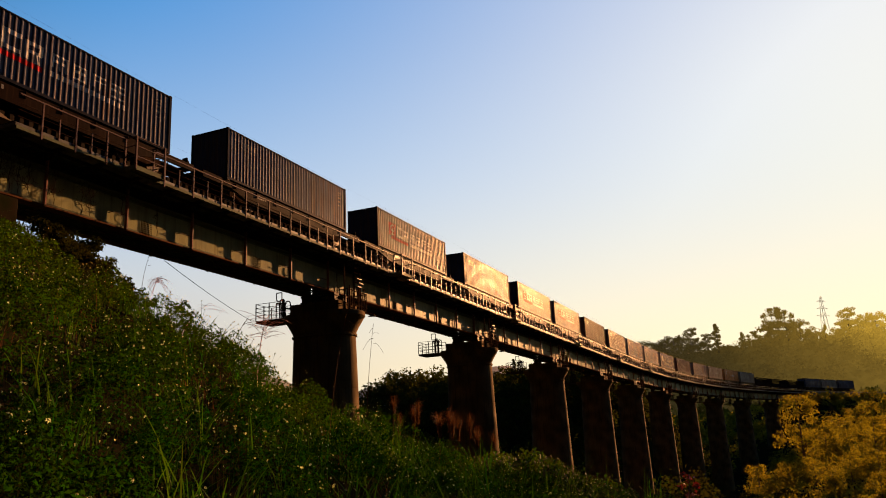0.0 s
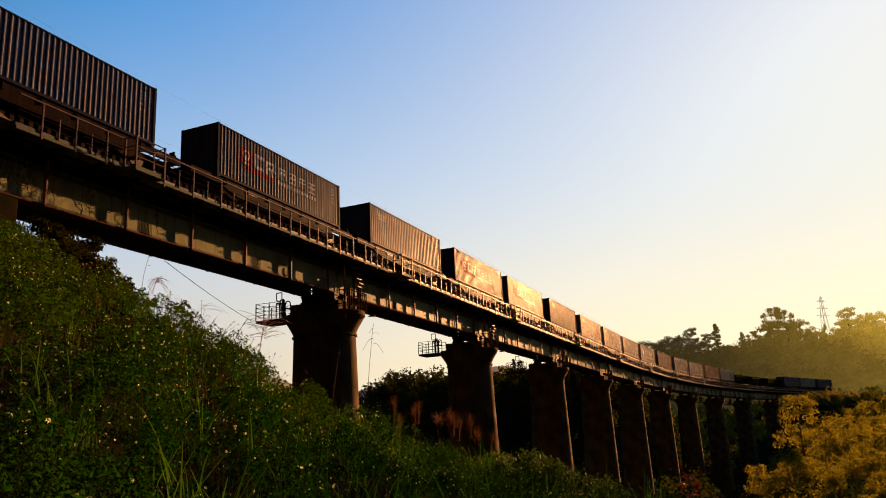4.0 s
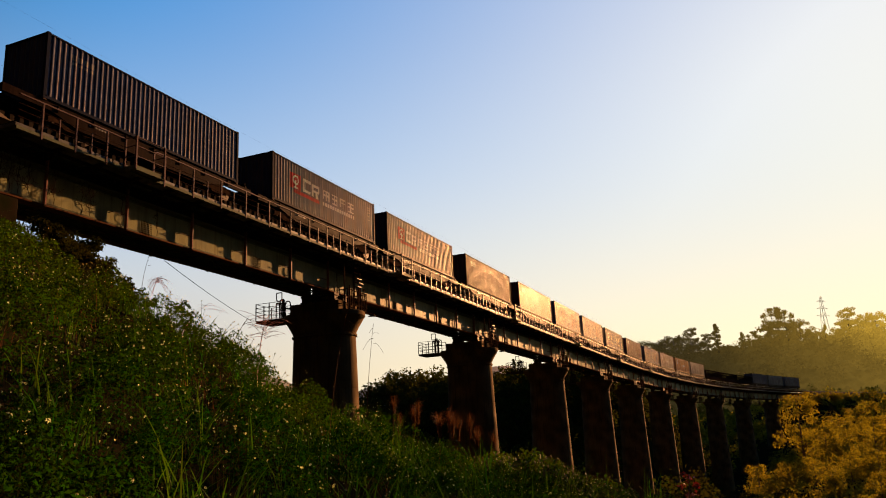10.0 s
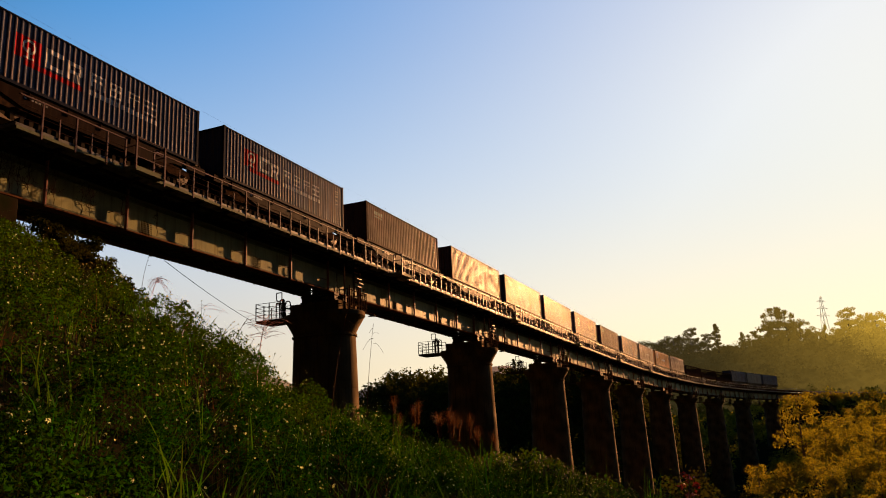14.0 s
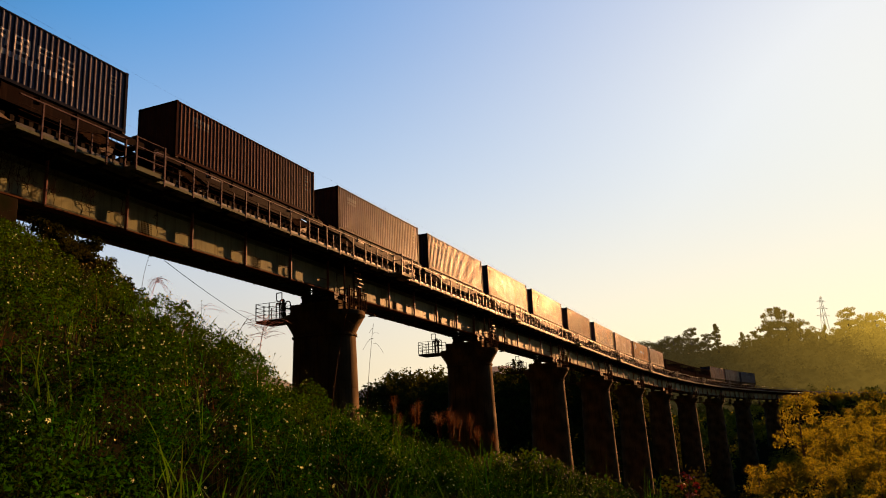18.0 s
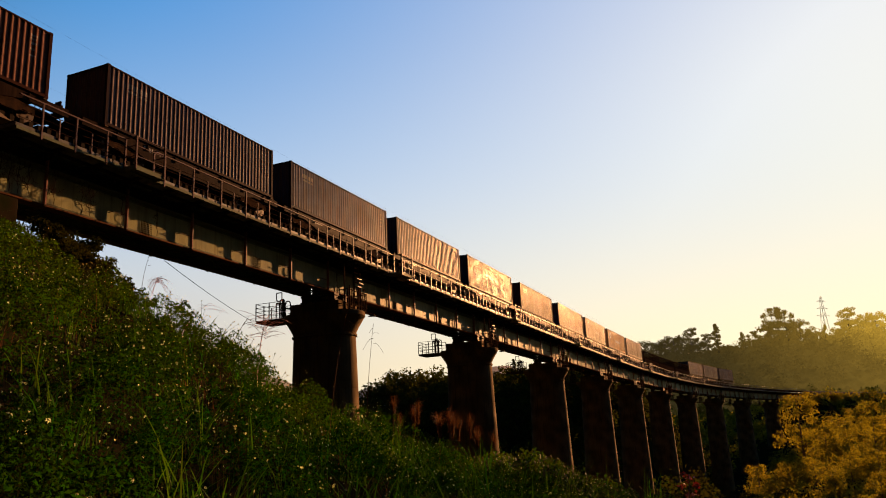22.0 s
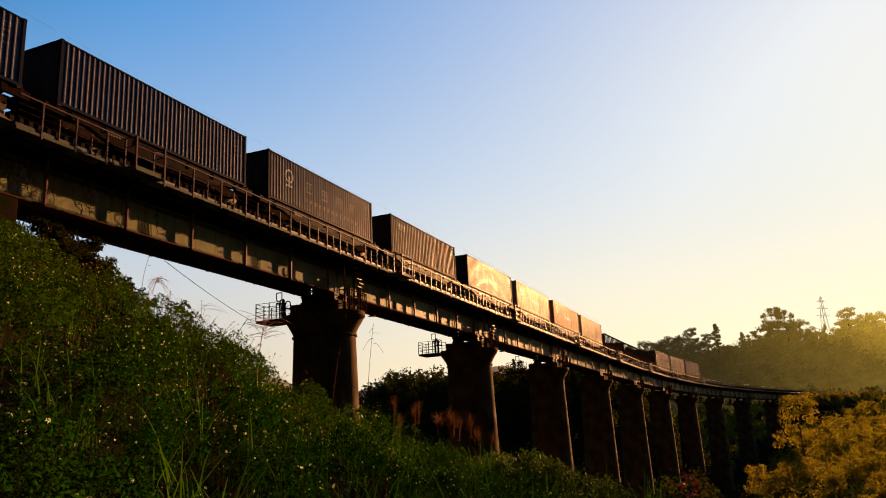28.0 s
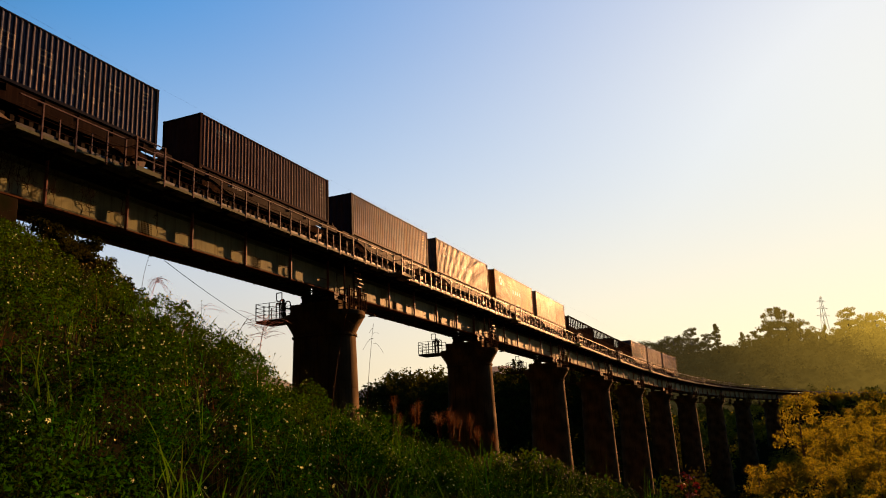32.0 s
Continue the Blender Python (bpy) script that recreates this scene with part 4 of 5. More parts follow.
def build_wagon(before, after):
    """Flat wagon; x runs from its leading container corner, z from the rail. before, after: how far it reaches past the container."""
    t = thing("flat_wagon", Matrix(), "red-brown steel container flat wagon with two bogies", "wagon", "wagons of the train")
    a, b = -before, LONG + after
    for y in (-1, 1):
        y0, y1 = sorted((y * 1.02, y * 1.14))
        bm = loft([[(x, y0, zb), (x, y1, zb), (x, y1, 1.12), (x, y0, 1.12)] for x, zb in ((a, 0.78), (a + 2.2, 0.78), (a + 3.6, 0.42), (b - 3.6, 0.42), (b - 2.2, 0.78), (b, 0.78))])
        bmesh.ops.recalc_face_normals(bm, faces=bm.faces)
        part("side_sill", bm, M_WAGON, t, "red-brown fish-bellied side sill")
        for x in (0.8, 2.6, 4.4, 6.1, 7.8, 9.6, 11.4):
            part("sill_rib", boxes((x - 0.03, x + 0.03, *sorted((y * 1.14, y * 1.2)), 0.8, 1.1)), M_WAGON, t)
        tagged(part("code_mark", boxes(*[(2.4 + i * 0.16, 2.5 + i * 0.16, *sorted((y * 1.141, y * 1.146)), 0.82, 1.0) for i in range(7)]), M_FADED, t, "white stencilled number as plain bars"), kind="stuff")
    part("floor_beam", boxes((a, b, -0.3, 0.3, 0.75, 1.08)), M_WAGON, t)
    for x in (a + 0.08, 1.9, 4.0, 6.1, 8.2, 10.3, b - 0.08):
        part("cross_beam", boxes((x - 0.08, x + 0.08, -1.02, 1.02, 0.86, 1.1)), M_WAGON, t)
    for x in (0.12, LONG - 0.12):
        for y in (-1.12, 1.12):
            part("twist_lock", boxes((x - 0.09, x + 0.09, y - 0.1, y + 0.1, 1.1, 1.148), (x - 0.03, x + 0.03, y - 0.03, y + 0.03, 1.148, 1.2)), M_STEEL, t)
    for x, s in ((a, -1), (b, 1)):
        part("coupler", boxes((min(x, x + s * 0.35), max(x, x + s * 0.35), -0.12, 0.12, 0.76, 0.98), (min(x + s * 0.3, x + s * 0.5), max(x + s * 0.3, x + s * 0.5), -0.19, 0.19, 0.7, 1.02), bevel=0.03), M_BOGIE, t)
    # end fittings on the trailing end
    part("lifting_lug", boxes((b - 0.32, b - 0.16, -1.0, -0.55, 1.12, 1.3), (b - 0.28, b - 0.2, -0.95, -0.62, 1.3, 1.48), bevel=0.02), M_WAGON, t)
    part("brake_stand", rods(0.02, ((b - 0.04, 0.5, 1.1), (b - 0.04, 0.5, 1.75)), ((b - 0.04, 0.82, 1.1), (b - 0.04, 0.82, 1.75)), ((b - 0.04, 0.5, 1.75), (b - 0.04, 0.82, 1.75)), ((b - 0.04, 0.5, 1.4), (b - 0.04, 0.82, 1.4))), M_STEEL, t)
    part("air_tank", rods(0.2, ((5.2, 0.55, 0.62), (6.6, 0.55, 0.62)), sides=14), M_BOGIE, t)
    for xc in (1.55, LONG - 1.55):
        bog = part("bogie", boxes((xc - 0.25, xc + 0.25, -1.05, 1.05, 0.5, 0.72), (xc - 0.16, xc + 0.16, -0.9, 0.9, 0.36, 0.5), bevel=0.02), M_BOGIE, t, "dark cast steel bogie")
        for y in (-1.0, 1.0):
            bm = loft([[(x, y - 0.07, z0), (x, y + 0.07, z0), (x, y + 0.07, z1), (x, y - 0.07, z1)] for x, z0, z1 in ((xc - 1.12, 0.36, 0.56), (xc - 0.6, 0.4, 0.66), (xc - 0.3, 0.24, 0.72), (xc + 0.3, 0.24, 0.72), (xc + 0.6, 0.4, 0.66), (xc + 1.12, 0.36, 0.56))])
            bmesh.ops.recalc_face_normals(bm, faces=bm.faces)
            part("side_frame", bm, M_BOGIE, bog)
        for x in (xc - 0.875, xc + 0.875):
            bm = rods(0.08, ((0, -1.06, 0), (0, 1.06, 0)), sides=10)
            for y in (-0.755, 0.755):
                rod(bm, (0, y - 0.065, 0), (0, y + 0.065, 0), 0.42, 24)
                s = 1 if y > 0 else -1
                rod(bm, (0, y - s * 0.065, 0), (0, y - s * 0.095, 0), 0.445, 24)
            for y in (-0.825, 0.825):
                for k_ in range(4):
                    ang = k_ * math.pi / 2
                    rod(bm, (0.24 * math.cos(ang), y - 0.01, 0.24 * math.sin(ang)), (0.24 * math.cos(ang), y + 0.01, 0.24 * math.sin(ang)), 0.06, 8)
            w = part("wheelset", bm, M_WHEEL, t)
            w.location = (x, 0, 0.42)
    return t


STAKE_LONG = 13.0


def build_stake_wagon():
    t = thing("stake_wagon", Matrix(), "empty dark open wagon with tall side stakes", "wagon", "wagons of the train")
    L = STAKE_LONG
    part("deck", boxes((0, L, -1.25, 1.25, 0.95, 1.12), bevel=0.02), M_STAKE, t)
    for y in (-1.32, 1.32):
        part("side_sill", boxes((0, L, y - 0.06, y + 0.06, 0.72, 1.16), bevel=0.01), M_STAKE, t)
        part("top_rail", boxes((0, L, y - 0.06, y + 0.06, 2.75, 2.95), bevel=0.01), M_STAKE, t)
        part("mid_rail", boxes((0.05, L - 0.05, y - 0.03, y + 0.03, 1.9, 1.96)), M_STAKE, t)
        part("side_board", boxes((0.02, L - 0.02, y - 0.02, y + 0.02, 1.16, 1.62)), M_STAKE, t, "low dark side board")
        for i in range(15):
            x = 0.13 + (L - 0.26) * i / 14
            part("stake", boxes((x - 0.12, x + 0.12, y - 0.05, y + 0.05, 1.16, 2.75)), M_STAKE, t)
    for x in (0.05, L - 0.05):
        part("end_wall", boxes((x - 0.05, x + 0.05, -1.26, 1.26, 1.12, 2.9), bevel=0.01), M_STAKE, t)
    for x, s in ((0, -1), (L, 1)):
        part("coupler", boxes((min(x, x + s * 0.45), max(x, x + s * 0.45), -0.14, 0.14, 0.74, 1.0), bevel=0.03), M_BOGIE, t)
    for xc in (1.8, L - 1.8):
        bog = part("bogie", boxes((xc - 0.25, xc + 0.25, -1.05, 1.05, 0.5, 0.9), bevel=0.02), M_BOGIE, t)
        for y in (-1.0, 1.0):
            part("side_frame", boxes((xc - 1.1, xc + 1.1, y - 0.07, y + 0.07, 0.34, 0.62), bevel=0.03), M_BOGIE, bog)
        for x in (xc - 0.875, xc + 0.875):
            bm = rods(0.08, ((0, -1.06, 0), (0, 1.06, 0)), sides=10)
            for y in (-0.755, 0.755):
                rod(bm, (0, y - 0.065, 0), (0, y + 0.065, 0), 0.42, 24)
            w = part("wheelset", bm, M_WHEEL, t)
            w.location = (x, 0, 0.42)
    return t


# ---- the train: places along it, paint and marks ----
INK = (0.066, 0.088, 0.18)
BROWN = (0.2, 0.13, 0.15)
RUST = (0.22, 0.108, 0.088)
MAROON = (0.15, 0.1, 0.12)
SLATE = (0.08, 0.115, 0.25)
GREY = (0.6, 0.53, 0.45)
BLUE = (0.16, 0.19, 0.3)
ORANGE = (0.85, 0.35, 0.11)
TRAIN = [  # place of the leading corner, paint, marks
    (81.73, INK, rail_marks, "black"), (98.12, SLATE, corner_marks, "slate-grey"), (114.71, INK, rail_marks, "black"),
    (130.99, SLATE, corner_marks, "slate-grey"), (146.24, INK, rail_marks, "black"), (160.34, INK, rail_marks, "black"),
    (175.64, RUST, corner_marks, "rust-red"), (190.69, MAROON, corner_marks, "dark maroon"), (204.68, SLATE, corner_marks, "slate-grey"),
    (218.50, SLATE, end_marks, "slate-grey"), (232.70, INK, line_marks, "black"), (247.78, BROWN, corner_marks, "red-brown"),
    (262.86, SLATE, end_marks, "slate-grey"), (276.77, GREY, ring_mark, "weathered grey"), (290.87, ORANGE, ring_mark, "faded orange"),
    (304.58, GREY, end_marks, "weathered grey"), (359.57, BLUE, end_marks, "dull blue"), (373.10, GREY, end_marks, "weathered grey"),
    (386.71, BLUE, end_marks, "dull blue")]
STAKES = [318.0, 331.7, 345.4]
TIMES = [0.0, 4.0, 8.0, 12.0, 16.0, 20.0, 24.0, 28.0, 32.0]
EXTRA = [-0.044, 0.121, 0.154, 0.080, 0.011, -0.159, -0.169, -0.018, 0.116]


def gone(t):
    """How far the train has come by t seconds."""
    return 4.24476 * t + 0.01546 * t * t + float(np.interp(t, TIMES, EXTRA))


def rolling(s, length, t, z):
    """A pose on the line for a thing that reaches from s to s + length at the start."""
    (x0, y0, _), (x1, y1, _) = line(s - gone(t)), line(s + length - gone(t))
    return pose(x0, y0, z, 0, 0, math.degrees(math.atan2(y1 - y0, x1 - x0)))


model_box, model_stake = build_container(), build_stake_wagon()
loaded, wagons, stakes = [], [], []
for i, (s, paint, marks, word) in enumerate(TRAIN):
    ob = model_box if i == 0 else copy_thing(model_box, Matrix())
    tagged(ob, word + " corrugated steel shipping container riding on a flat wagon")
    loaded.append((ob, s))
    gap_a = s - TRAIN[i - 1][0] - LONG if 0 < i != 16 else 2.0
    gap_b = TRAIN[i + 1][0] - s - LONG if i not in (15, 18) else 1.6
    wg = build_wagon(max(gap_a / 2 - 0.35, 0.3), max(gap_b / 2 - 0.35, 0.3))
    wagons.append((wg, s))
for (ob, s), (_, paint, marks, word) in zip(loaded, TRAIN):
    marks(ob)
    for o in ob.children_recursive:
        o.color = (*paint, {RUST: 0.25, ORANGE: 0.6, BROWN: 0.3}.get(paint, 1))
for i, s in enumerate(STAKES):
    stakes.append((model_stake if i == 0 else copy_thing(model_stake, Matrix()), s))

# ---- plants ----
rng = np.random.RandomState(7)


def unit(v):
    return v / np.maximum(np.linalg.norm(v, axis=-1, keepdims=True), 1e-9)


def leaves(centres, along, normal, length, width, fold=0.12):
    """Leaves as kites of four corners round a mid rib: arrays of verts and quads."""
    along = unit(along)
    across = unit(np.cross(normal, along))
    up = np.cross(along, across)
    L, W = np.asarray(length)[:, None], np.asarray(width)[:, None]
    a = centres - along * L * 0.5
    b = centres + along * L * 0.5 - up * L * fold
    c = centres + across * W * 0.5 - along * L * 0.06 + up * L * fold
    d = centres - across * W * 0.5 - along * L * 0.06 + up * L * fold
    v = np.stack([a, d, b, c], 1).reshape(-1, 3)
    f = np.arange(len(v)).reshape(-1, 4)
    return v, f


def blades(base, head, height, lean, width, segs=4):
    """Grass blades that arch over: base points, heading angles."""
    n = len(base)
    t = np.linspace(0, 1, segs + 1)[None, :, None]
    out = np.stack([np.cos(head), np.sin(head), np.zeros(n)], -1)[:, None, :]
    up = np.array([0, 0, 1.0])
    mid = base[:, None, :] + up * (height[:, None, None] * (t - 0.35 * lean[:, None, None] * t ** 2.6)) + out * (height * lean)[:, None, None] * t ** 2
    side = np.stack([-np.sin(head), np.cos(head), np.zeros(n)], -1)[:, None, :] * width[:, None, None] * (1 - 0.92 * t ** 1.6) * 0.5
    v = np.stack([mid - side, mid + side], 2).reshape(n, -1, 3)
    k = (segs + 1) * 2
    q = np.array([[2 * i, 2 * i + 1, 2 * i + 3, 2 * i + 2] for i in range(segs)])
    f = (np.arange(n)[:, None, None] * k + q[None]).reshape(-1, 4)
    return v.reshape(-1, 3), f


def stuff(name, v, f, material, label, category):
    return tagged(new(name, raw_mesh(name, v, f, material)), label, category, kind="stuff")


def spread(n, x0, x1, y0, y1, seed, power=1.0):
    r = np.random.RandomState(seed)
    y = y0 + (y1 - y0) * r.rand(n) ** power
    x = x0 + (x1 - x0) * r.rand(n)
    return x, y


def bumps(x, y):
    """Small rounded tussocks about half a metre apart."""
    return np.clip(0.5 + 0.75 * wave(x, y, 7.0, 39), 0, 1) ** 1.5


# low leafy plants that cover the bank
px, py = spread(14000, -11.5, 7.0, 1.6, 21, 21, 1.25)
ok = (np.abs(np.degrees(np.arctan2(px, py))) < 36) & (np.hypot(px, py) > 1.9)
px, py = px[ok], py[ok]
ok = (bumps(px, py) > 0.12) | (rng.rand(len(px)) < 0.45)
px, py = px[ok], py[ok]
clump = 0.5 + 0.5 * wave(px, py, 1.3, 31)
tall = (0.06 + 0.3 * clump + 0.22 * (0.5 + 0.5 * wave(px, py, 2.6, 37)) + 0.5 * bumps(px, py) + 0.14 * rng.rand(len(px)) ** 2) * (1 + 0.5 * step(px, 0.5, 2.0) * step(py, 11, 14))
pz = ground_z(px, py)
near = np.hypot(px, py)
tall = np.maximum(0.62 * tall + 0.07 * rng.normal(size=len(px)), 0.05)
count = np.where(near < 5, 170, np.where(near < 8, 75, np.where(near < 12, 52, 34)))
idx = np.repeat(np.arange(len(px)), count)
n = len(idx)
# each plant is a small dome of leaves on its stems, dark and open below
wide = (0.055 + 0.085 * rng.rand(len(px))) * (0.8 + 0.6 * clump)
ang = rng.rand(n) * 6.283
q = np.sqrt(rng.rand(n))
cx = px[idx] + np.cos(ang) * q * wide[idx]
cy = py[idx] + np.sin(ang) * q * wide[idx]
cz = pz[idx] + tall[idx] - (0.75 * q ** 2 + 0.5 * rng.rand(n) ** 2) * wide[idx] * 1.3
out = np.stack([np.cos(ang) * q, np.sin(ang) * q, np.full(n, 0.25)], -1)
al = np.stack([np.cos(ang), np.sin(ang), -0.5 * q], -1) + 0.6 * rng.normal(size=(n, 3))
size = (0.022 + 0.03 * rng.rand(n) ** 1.5) * np.where(near[idx] > 12, 1.5, np.where(near[idx] < 5, 0.54, np.where(near[idx] < 8, 0.8, 1.0)))
v, f = leaves(np.stack([cx, cy, cz], -1), al, unit(out + 0.5 * rng.normal(size=(n, 3))), size, size * 0.48)
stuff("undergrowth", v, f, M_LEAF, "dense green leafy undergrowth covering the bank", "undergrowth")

# white daisies with yellow hearts over it
fx, fy = spread(19000, -10.5, 5.0, 2.2, 15.5, 22, 1.15)
ok = (np.abs(np.degrees(np.arctan2(fx, fy))) < 34) & (wave(fx, fy, 0.9, 33) + rng.normal(0, 0.5, len(fx)) > -0.25)
fx, fy = fx[ok], fy[ok]
fh = 0.12 + 0.3 * (0.5 + 0.5 * wave(fx, fy, 1.3, 31)) + 0.22 * (0.5 + 0.5 * wave(fx, fy, 2.6, 37)) + 0.5 * bumps(fx, fy) + 0.14 * rng.rand(len(fx))
fh = 0.66 * fh
fc = np.stack([fx, fy, ground_z(fx, fy) + fh], -1)
face = unit(np.stack([rng.normal(0.4, 0.8, len(fx)), rng.normal(-0.3, 0.8, len(fx)), 0.3 + 0.7 * rng.rand(len(fx))], -1))
u = unit(np.cross(face, rng.normal(size=face.shape)))
w = np.cross(face, u)
pr = 0.0028 + 0.005 * rng.rand(len(fx)) ** 2.5
vs, ns = [], []
for i in range(6):
    a = i * math.pi / 3
    d = u * math.cos(a) + w * math.sin(a)
    vs.append(fc + d * (pr * 0.95)[:, None])
    ns.append(d)
c = np.concatenate(vs)
d = np.concatenate(ns)
nn = np.concatenate([face] * 6)
v, f = leaves(c, d, nn, np.tile(pr * 1.3, 6) * (0.35 + 0.9 * rng.rand(6 * len(pr))), np.tile(pr * 0.95, 6) * (0.5 + 0.6 * rng.rand(6 * len(pr))), 0.35)
stuff("daisy_petals", v, f, M_PETAL, "small white daisy flowers scattered over the bank", "flowers")
ring = [fc + face * 0.006 + (u * math.cos(a) + w * math.sin(a)) * (pr * 0.34)[:, None] for a in (0.4, 1.97, 3.54, 5.11)]
v = np.stack(ring, 1).reshape(-1, 3)
stuff("daisy_hearts", v, np.arange(len(v)).reshape(-1, 4), M_CORE, "yellow hearts of the daisies on the bank", "flowers")
sv, sf = blades(fc - np.stack([np.zeros(len(fx)), np.zeros(len(fx)), fh], -1), rng.rand(len(fx)) * 6.283, fh, np.full(len(fx), 0.02), np.full(len(fx), 0.003), 2)
stuff("daisy_stems", sv, sf, M_DARKLEAF, "thin green stems of the daisies", "flowers")

# grass tufts
tx, ty = spread(600, -10, 6.5, 2.0, 19, 23, 1.1)
ok = np.abs(np.degrees(np.arctan2(tx, ty))) < 34
tx, ty = tx[ok], ty[ok]
m_ = 15
gi = np.repeat(np.arange(len(tx)), m_)
gh = (0.35 + 0.5 * rng.rand(len(gi))) * (0.75 + 0.6 * step(tx, -2.5, 1.0))[gi]
base = np.stack([tx[gi] + rng.normal(0, 0.05, len(gi)), ty[gi] + rng.normal(0, 0.05, len(gi)), np.zeros(len(gi))], -1)
base[:, 2] = ground_z(base[:, 0], base[:, 1]) - 0.02
v, f = blades(base, rng.rand(len(gi)) * 6.283, gh, 0.25 + 0.55 * rng.rand(len(gi)), 0.008 + 0.008 * rng.rand(len(gi)))
stuff("grass", v, f, M_GRASS, "arching green grass among the undergrowth", "grass")
dx, dy = spread(140, -9, 6, 2.5, 18, 24)
gi = np.repeat(np.arange(len(dx)), 8)
base = np.stack([dx[gi] + rng.normal(0, 0.06, len(gi)), dy[gi] + rng.normal(0, 0.06, len(gi)), np.zeros(len(gi))], -1)
base[:, 2] = ground_z(base[:, 0], base[:, 1])
v, f = blades(base, rng.rand(len(gi)) * 6.283, 0.3 + 0.35 * rng.rand(len(gi)), 0.2 + 0.6 * rng.rand(len(gi)), np.full(len(gi), 0.006))
stuff("dry_grass", v, f, M_DRY, "dry brown grass stalks among the undergrowth", "grass")


def polar(az, r):
    a = radians(az)
    return r * math.sin(a), r * math.cos(a)


def stand(az, r, dz=0.0):
    x, y = polar(az, r)
    return x, y, float(ground_z(x, y)) + dz


# broad leaved grass clumps, each a thing
def grass_clump(az, r, n, hgt, wid, lean=0.45, mtl=None):
    x, y, z = stand(az, r, -0.05)
    t = thing("grass_clump", Matrix.Translation((x, y, z)), "clump of long arching grass blades on the bank", "grass", "grass clumps")
    for i in range(n):
        v, f = blades(np.array([[rng.normal(0, 0.05), rng.normal(0, 0.05), 0.0]]), rng.rand(1) * 6.283, np.array([hgt * (0.6 + 0.5 * rng.rand())]), np.array([lean * (0.5 + rng.rand())]), np.array([wid * (0.7 + 0.5 * rng.rand())]), 7)
        part("blade", raw_mesh("blade", v, f, mtl or M_GRASS), None, t)


for az, r, n, hgt, wid in ((-16.5, 3.6, 9, 0.6, 0.03), (-15.6, 3.9, 8, 0.6, 0.028), (-13.5, 4.4, 6, 0.6, 0.018), (-1.5, 8.5, 12, 0.9, 0.02), (-3.0, 9.0, 12, 1.0, 0.02),
                           (0.5, 9.4, 10, 1.0, 0.02), (-5.0, 10.0, 12, 1.0, 0.02), (2.0, 10.5, 8, 0.8, 0.02), (-27.5, 4.6, 7, 0.5, 0.014), (-24.5, 6.5, 8, 0.5, 0.014), (-21.0, 7.5, 8, 0.6, 0.014), (8.5, 12.5, 10, 0.9, 0.018)):
    grass_clump(az, r, n, hgt, wid)


def plume(az, r, hgt, lean_x, spread_, mtl, label, droop=0.25, n=11, axis_=0.16, rise=0.55, thick=0.0026, stalk=0.005):
    """A tall stalk with a loose panicle at its head; each branch climbs, then arches out unevenly."""
    x, y, z = stand(az, r)
    t = thing("plume_grass", Matrix.Translation((x, y, z)), label, "reed", "plume grasses")
    pts = [Vector((lean_x * (i / 7) ** 1.6, 0.02 * math.sin(i), hgt * i / 7)) for i in range(8)]
    bm = bmesh.new()
    for i, (a, b) in enumerate(zip(pts, pts[1:])):
        rod(bm, a, b, stalk * (1 - 0.08 * i), 5)
    part("stalk", bm, mtl, t)
    for i in range(n):
        a0 = pts[-1] - Vector((lean_x * 0.05, 0, hgt * axis_ * (1 - i / n)))
        ang = rng.uniform(-0.9, 0.9) + (math.pi if i % 2 else 0)
        ln = spread_ * rng.uniform(0.35, 1.0)
        up, bow = rise * rng.uniform(0.45, 1.25), droop * rng.uniform(0.4, 1.4)
        bm = bmesh.new()
        prev = a0
        for j in range(1, 7):
            u_ = j / 6
            p = a0 + Vector((math.cos(ang) * ln * u_ ** 1.25 + lean_x * 0.15 * u_, math.sin(ang) * ln * u_, ln * (up * u_ - bow * 1.9 * u_ * u_)))
            rod(bm, prev, p, thick * (1.25 - 0.6 * u_), 4)
            prev = p
        part("panicle_branch", bm, mtl, t)
    return t


plume(-13.5, 11.0, 0.95, 0.12, 0.42, M_PLUME, "tall pale pinkish plume grass with a branching head", 0.26, 30, 0.3, 0.75, 0.0028, 0.009)
plume(-20.9, 12.5, 0.7, 0.16, 0.2, M_PLUME, "slender plume grass with a drooping feathery head", 0.75, 46, 0.12, 0.7, 0.0016)
plume(-21.4, 12.5, 1.0, 0.12, 0.05, M_DRY, "single thin bare grass stalk on the bank", 0.1, 2)
plume(-28.4, 8.0, 0.5, 0.12, 0.08, M_DRY, "dry branched weed stalk on the crest of the bank", -0.1, 9)
plume(-25.4, 9.0, 0.5, 0.1, 0.1, M_DRY, "dry branched weed stalk on the crest of the bank", -0.1, 9)
plume(-8.6, 9.5, 1.75, 0.25, 0.1, M_DRY, "long thin dry stalk bowing at its tip", 0.6, 4)
plume(-6.0, 12.0, 1.9, 0.15, 0.2, M_DRY, "thin grass stalk with a drooping tip", 0.7, 4)
plume(-18.6, 12.3, 0.5, 0.4, 0.3, M_PLUME, "short arching grass stalk with a drooping head", 0.6, 7, 0.2, 0.5, 0.0016)
plume(-15.5, 12.0, 0.7, 0.3, 0.22, M_DRY, "short arching grass stalk with a drooping head", 0.6, 6)


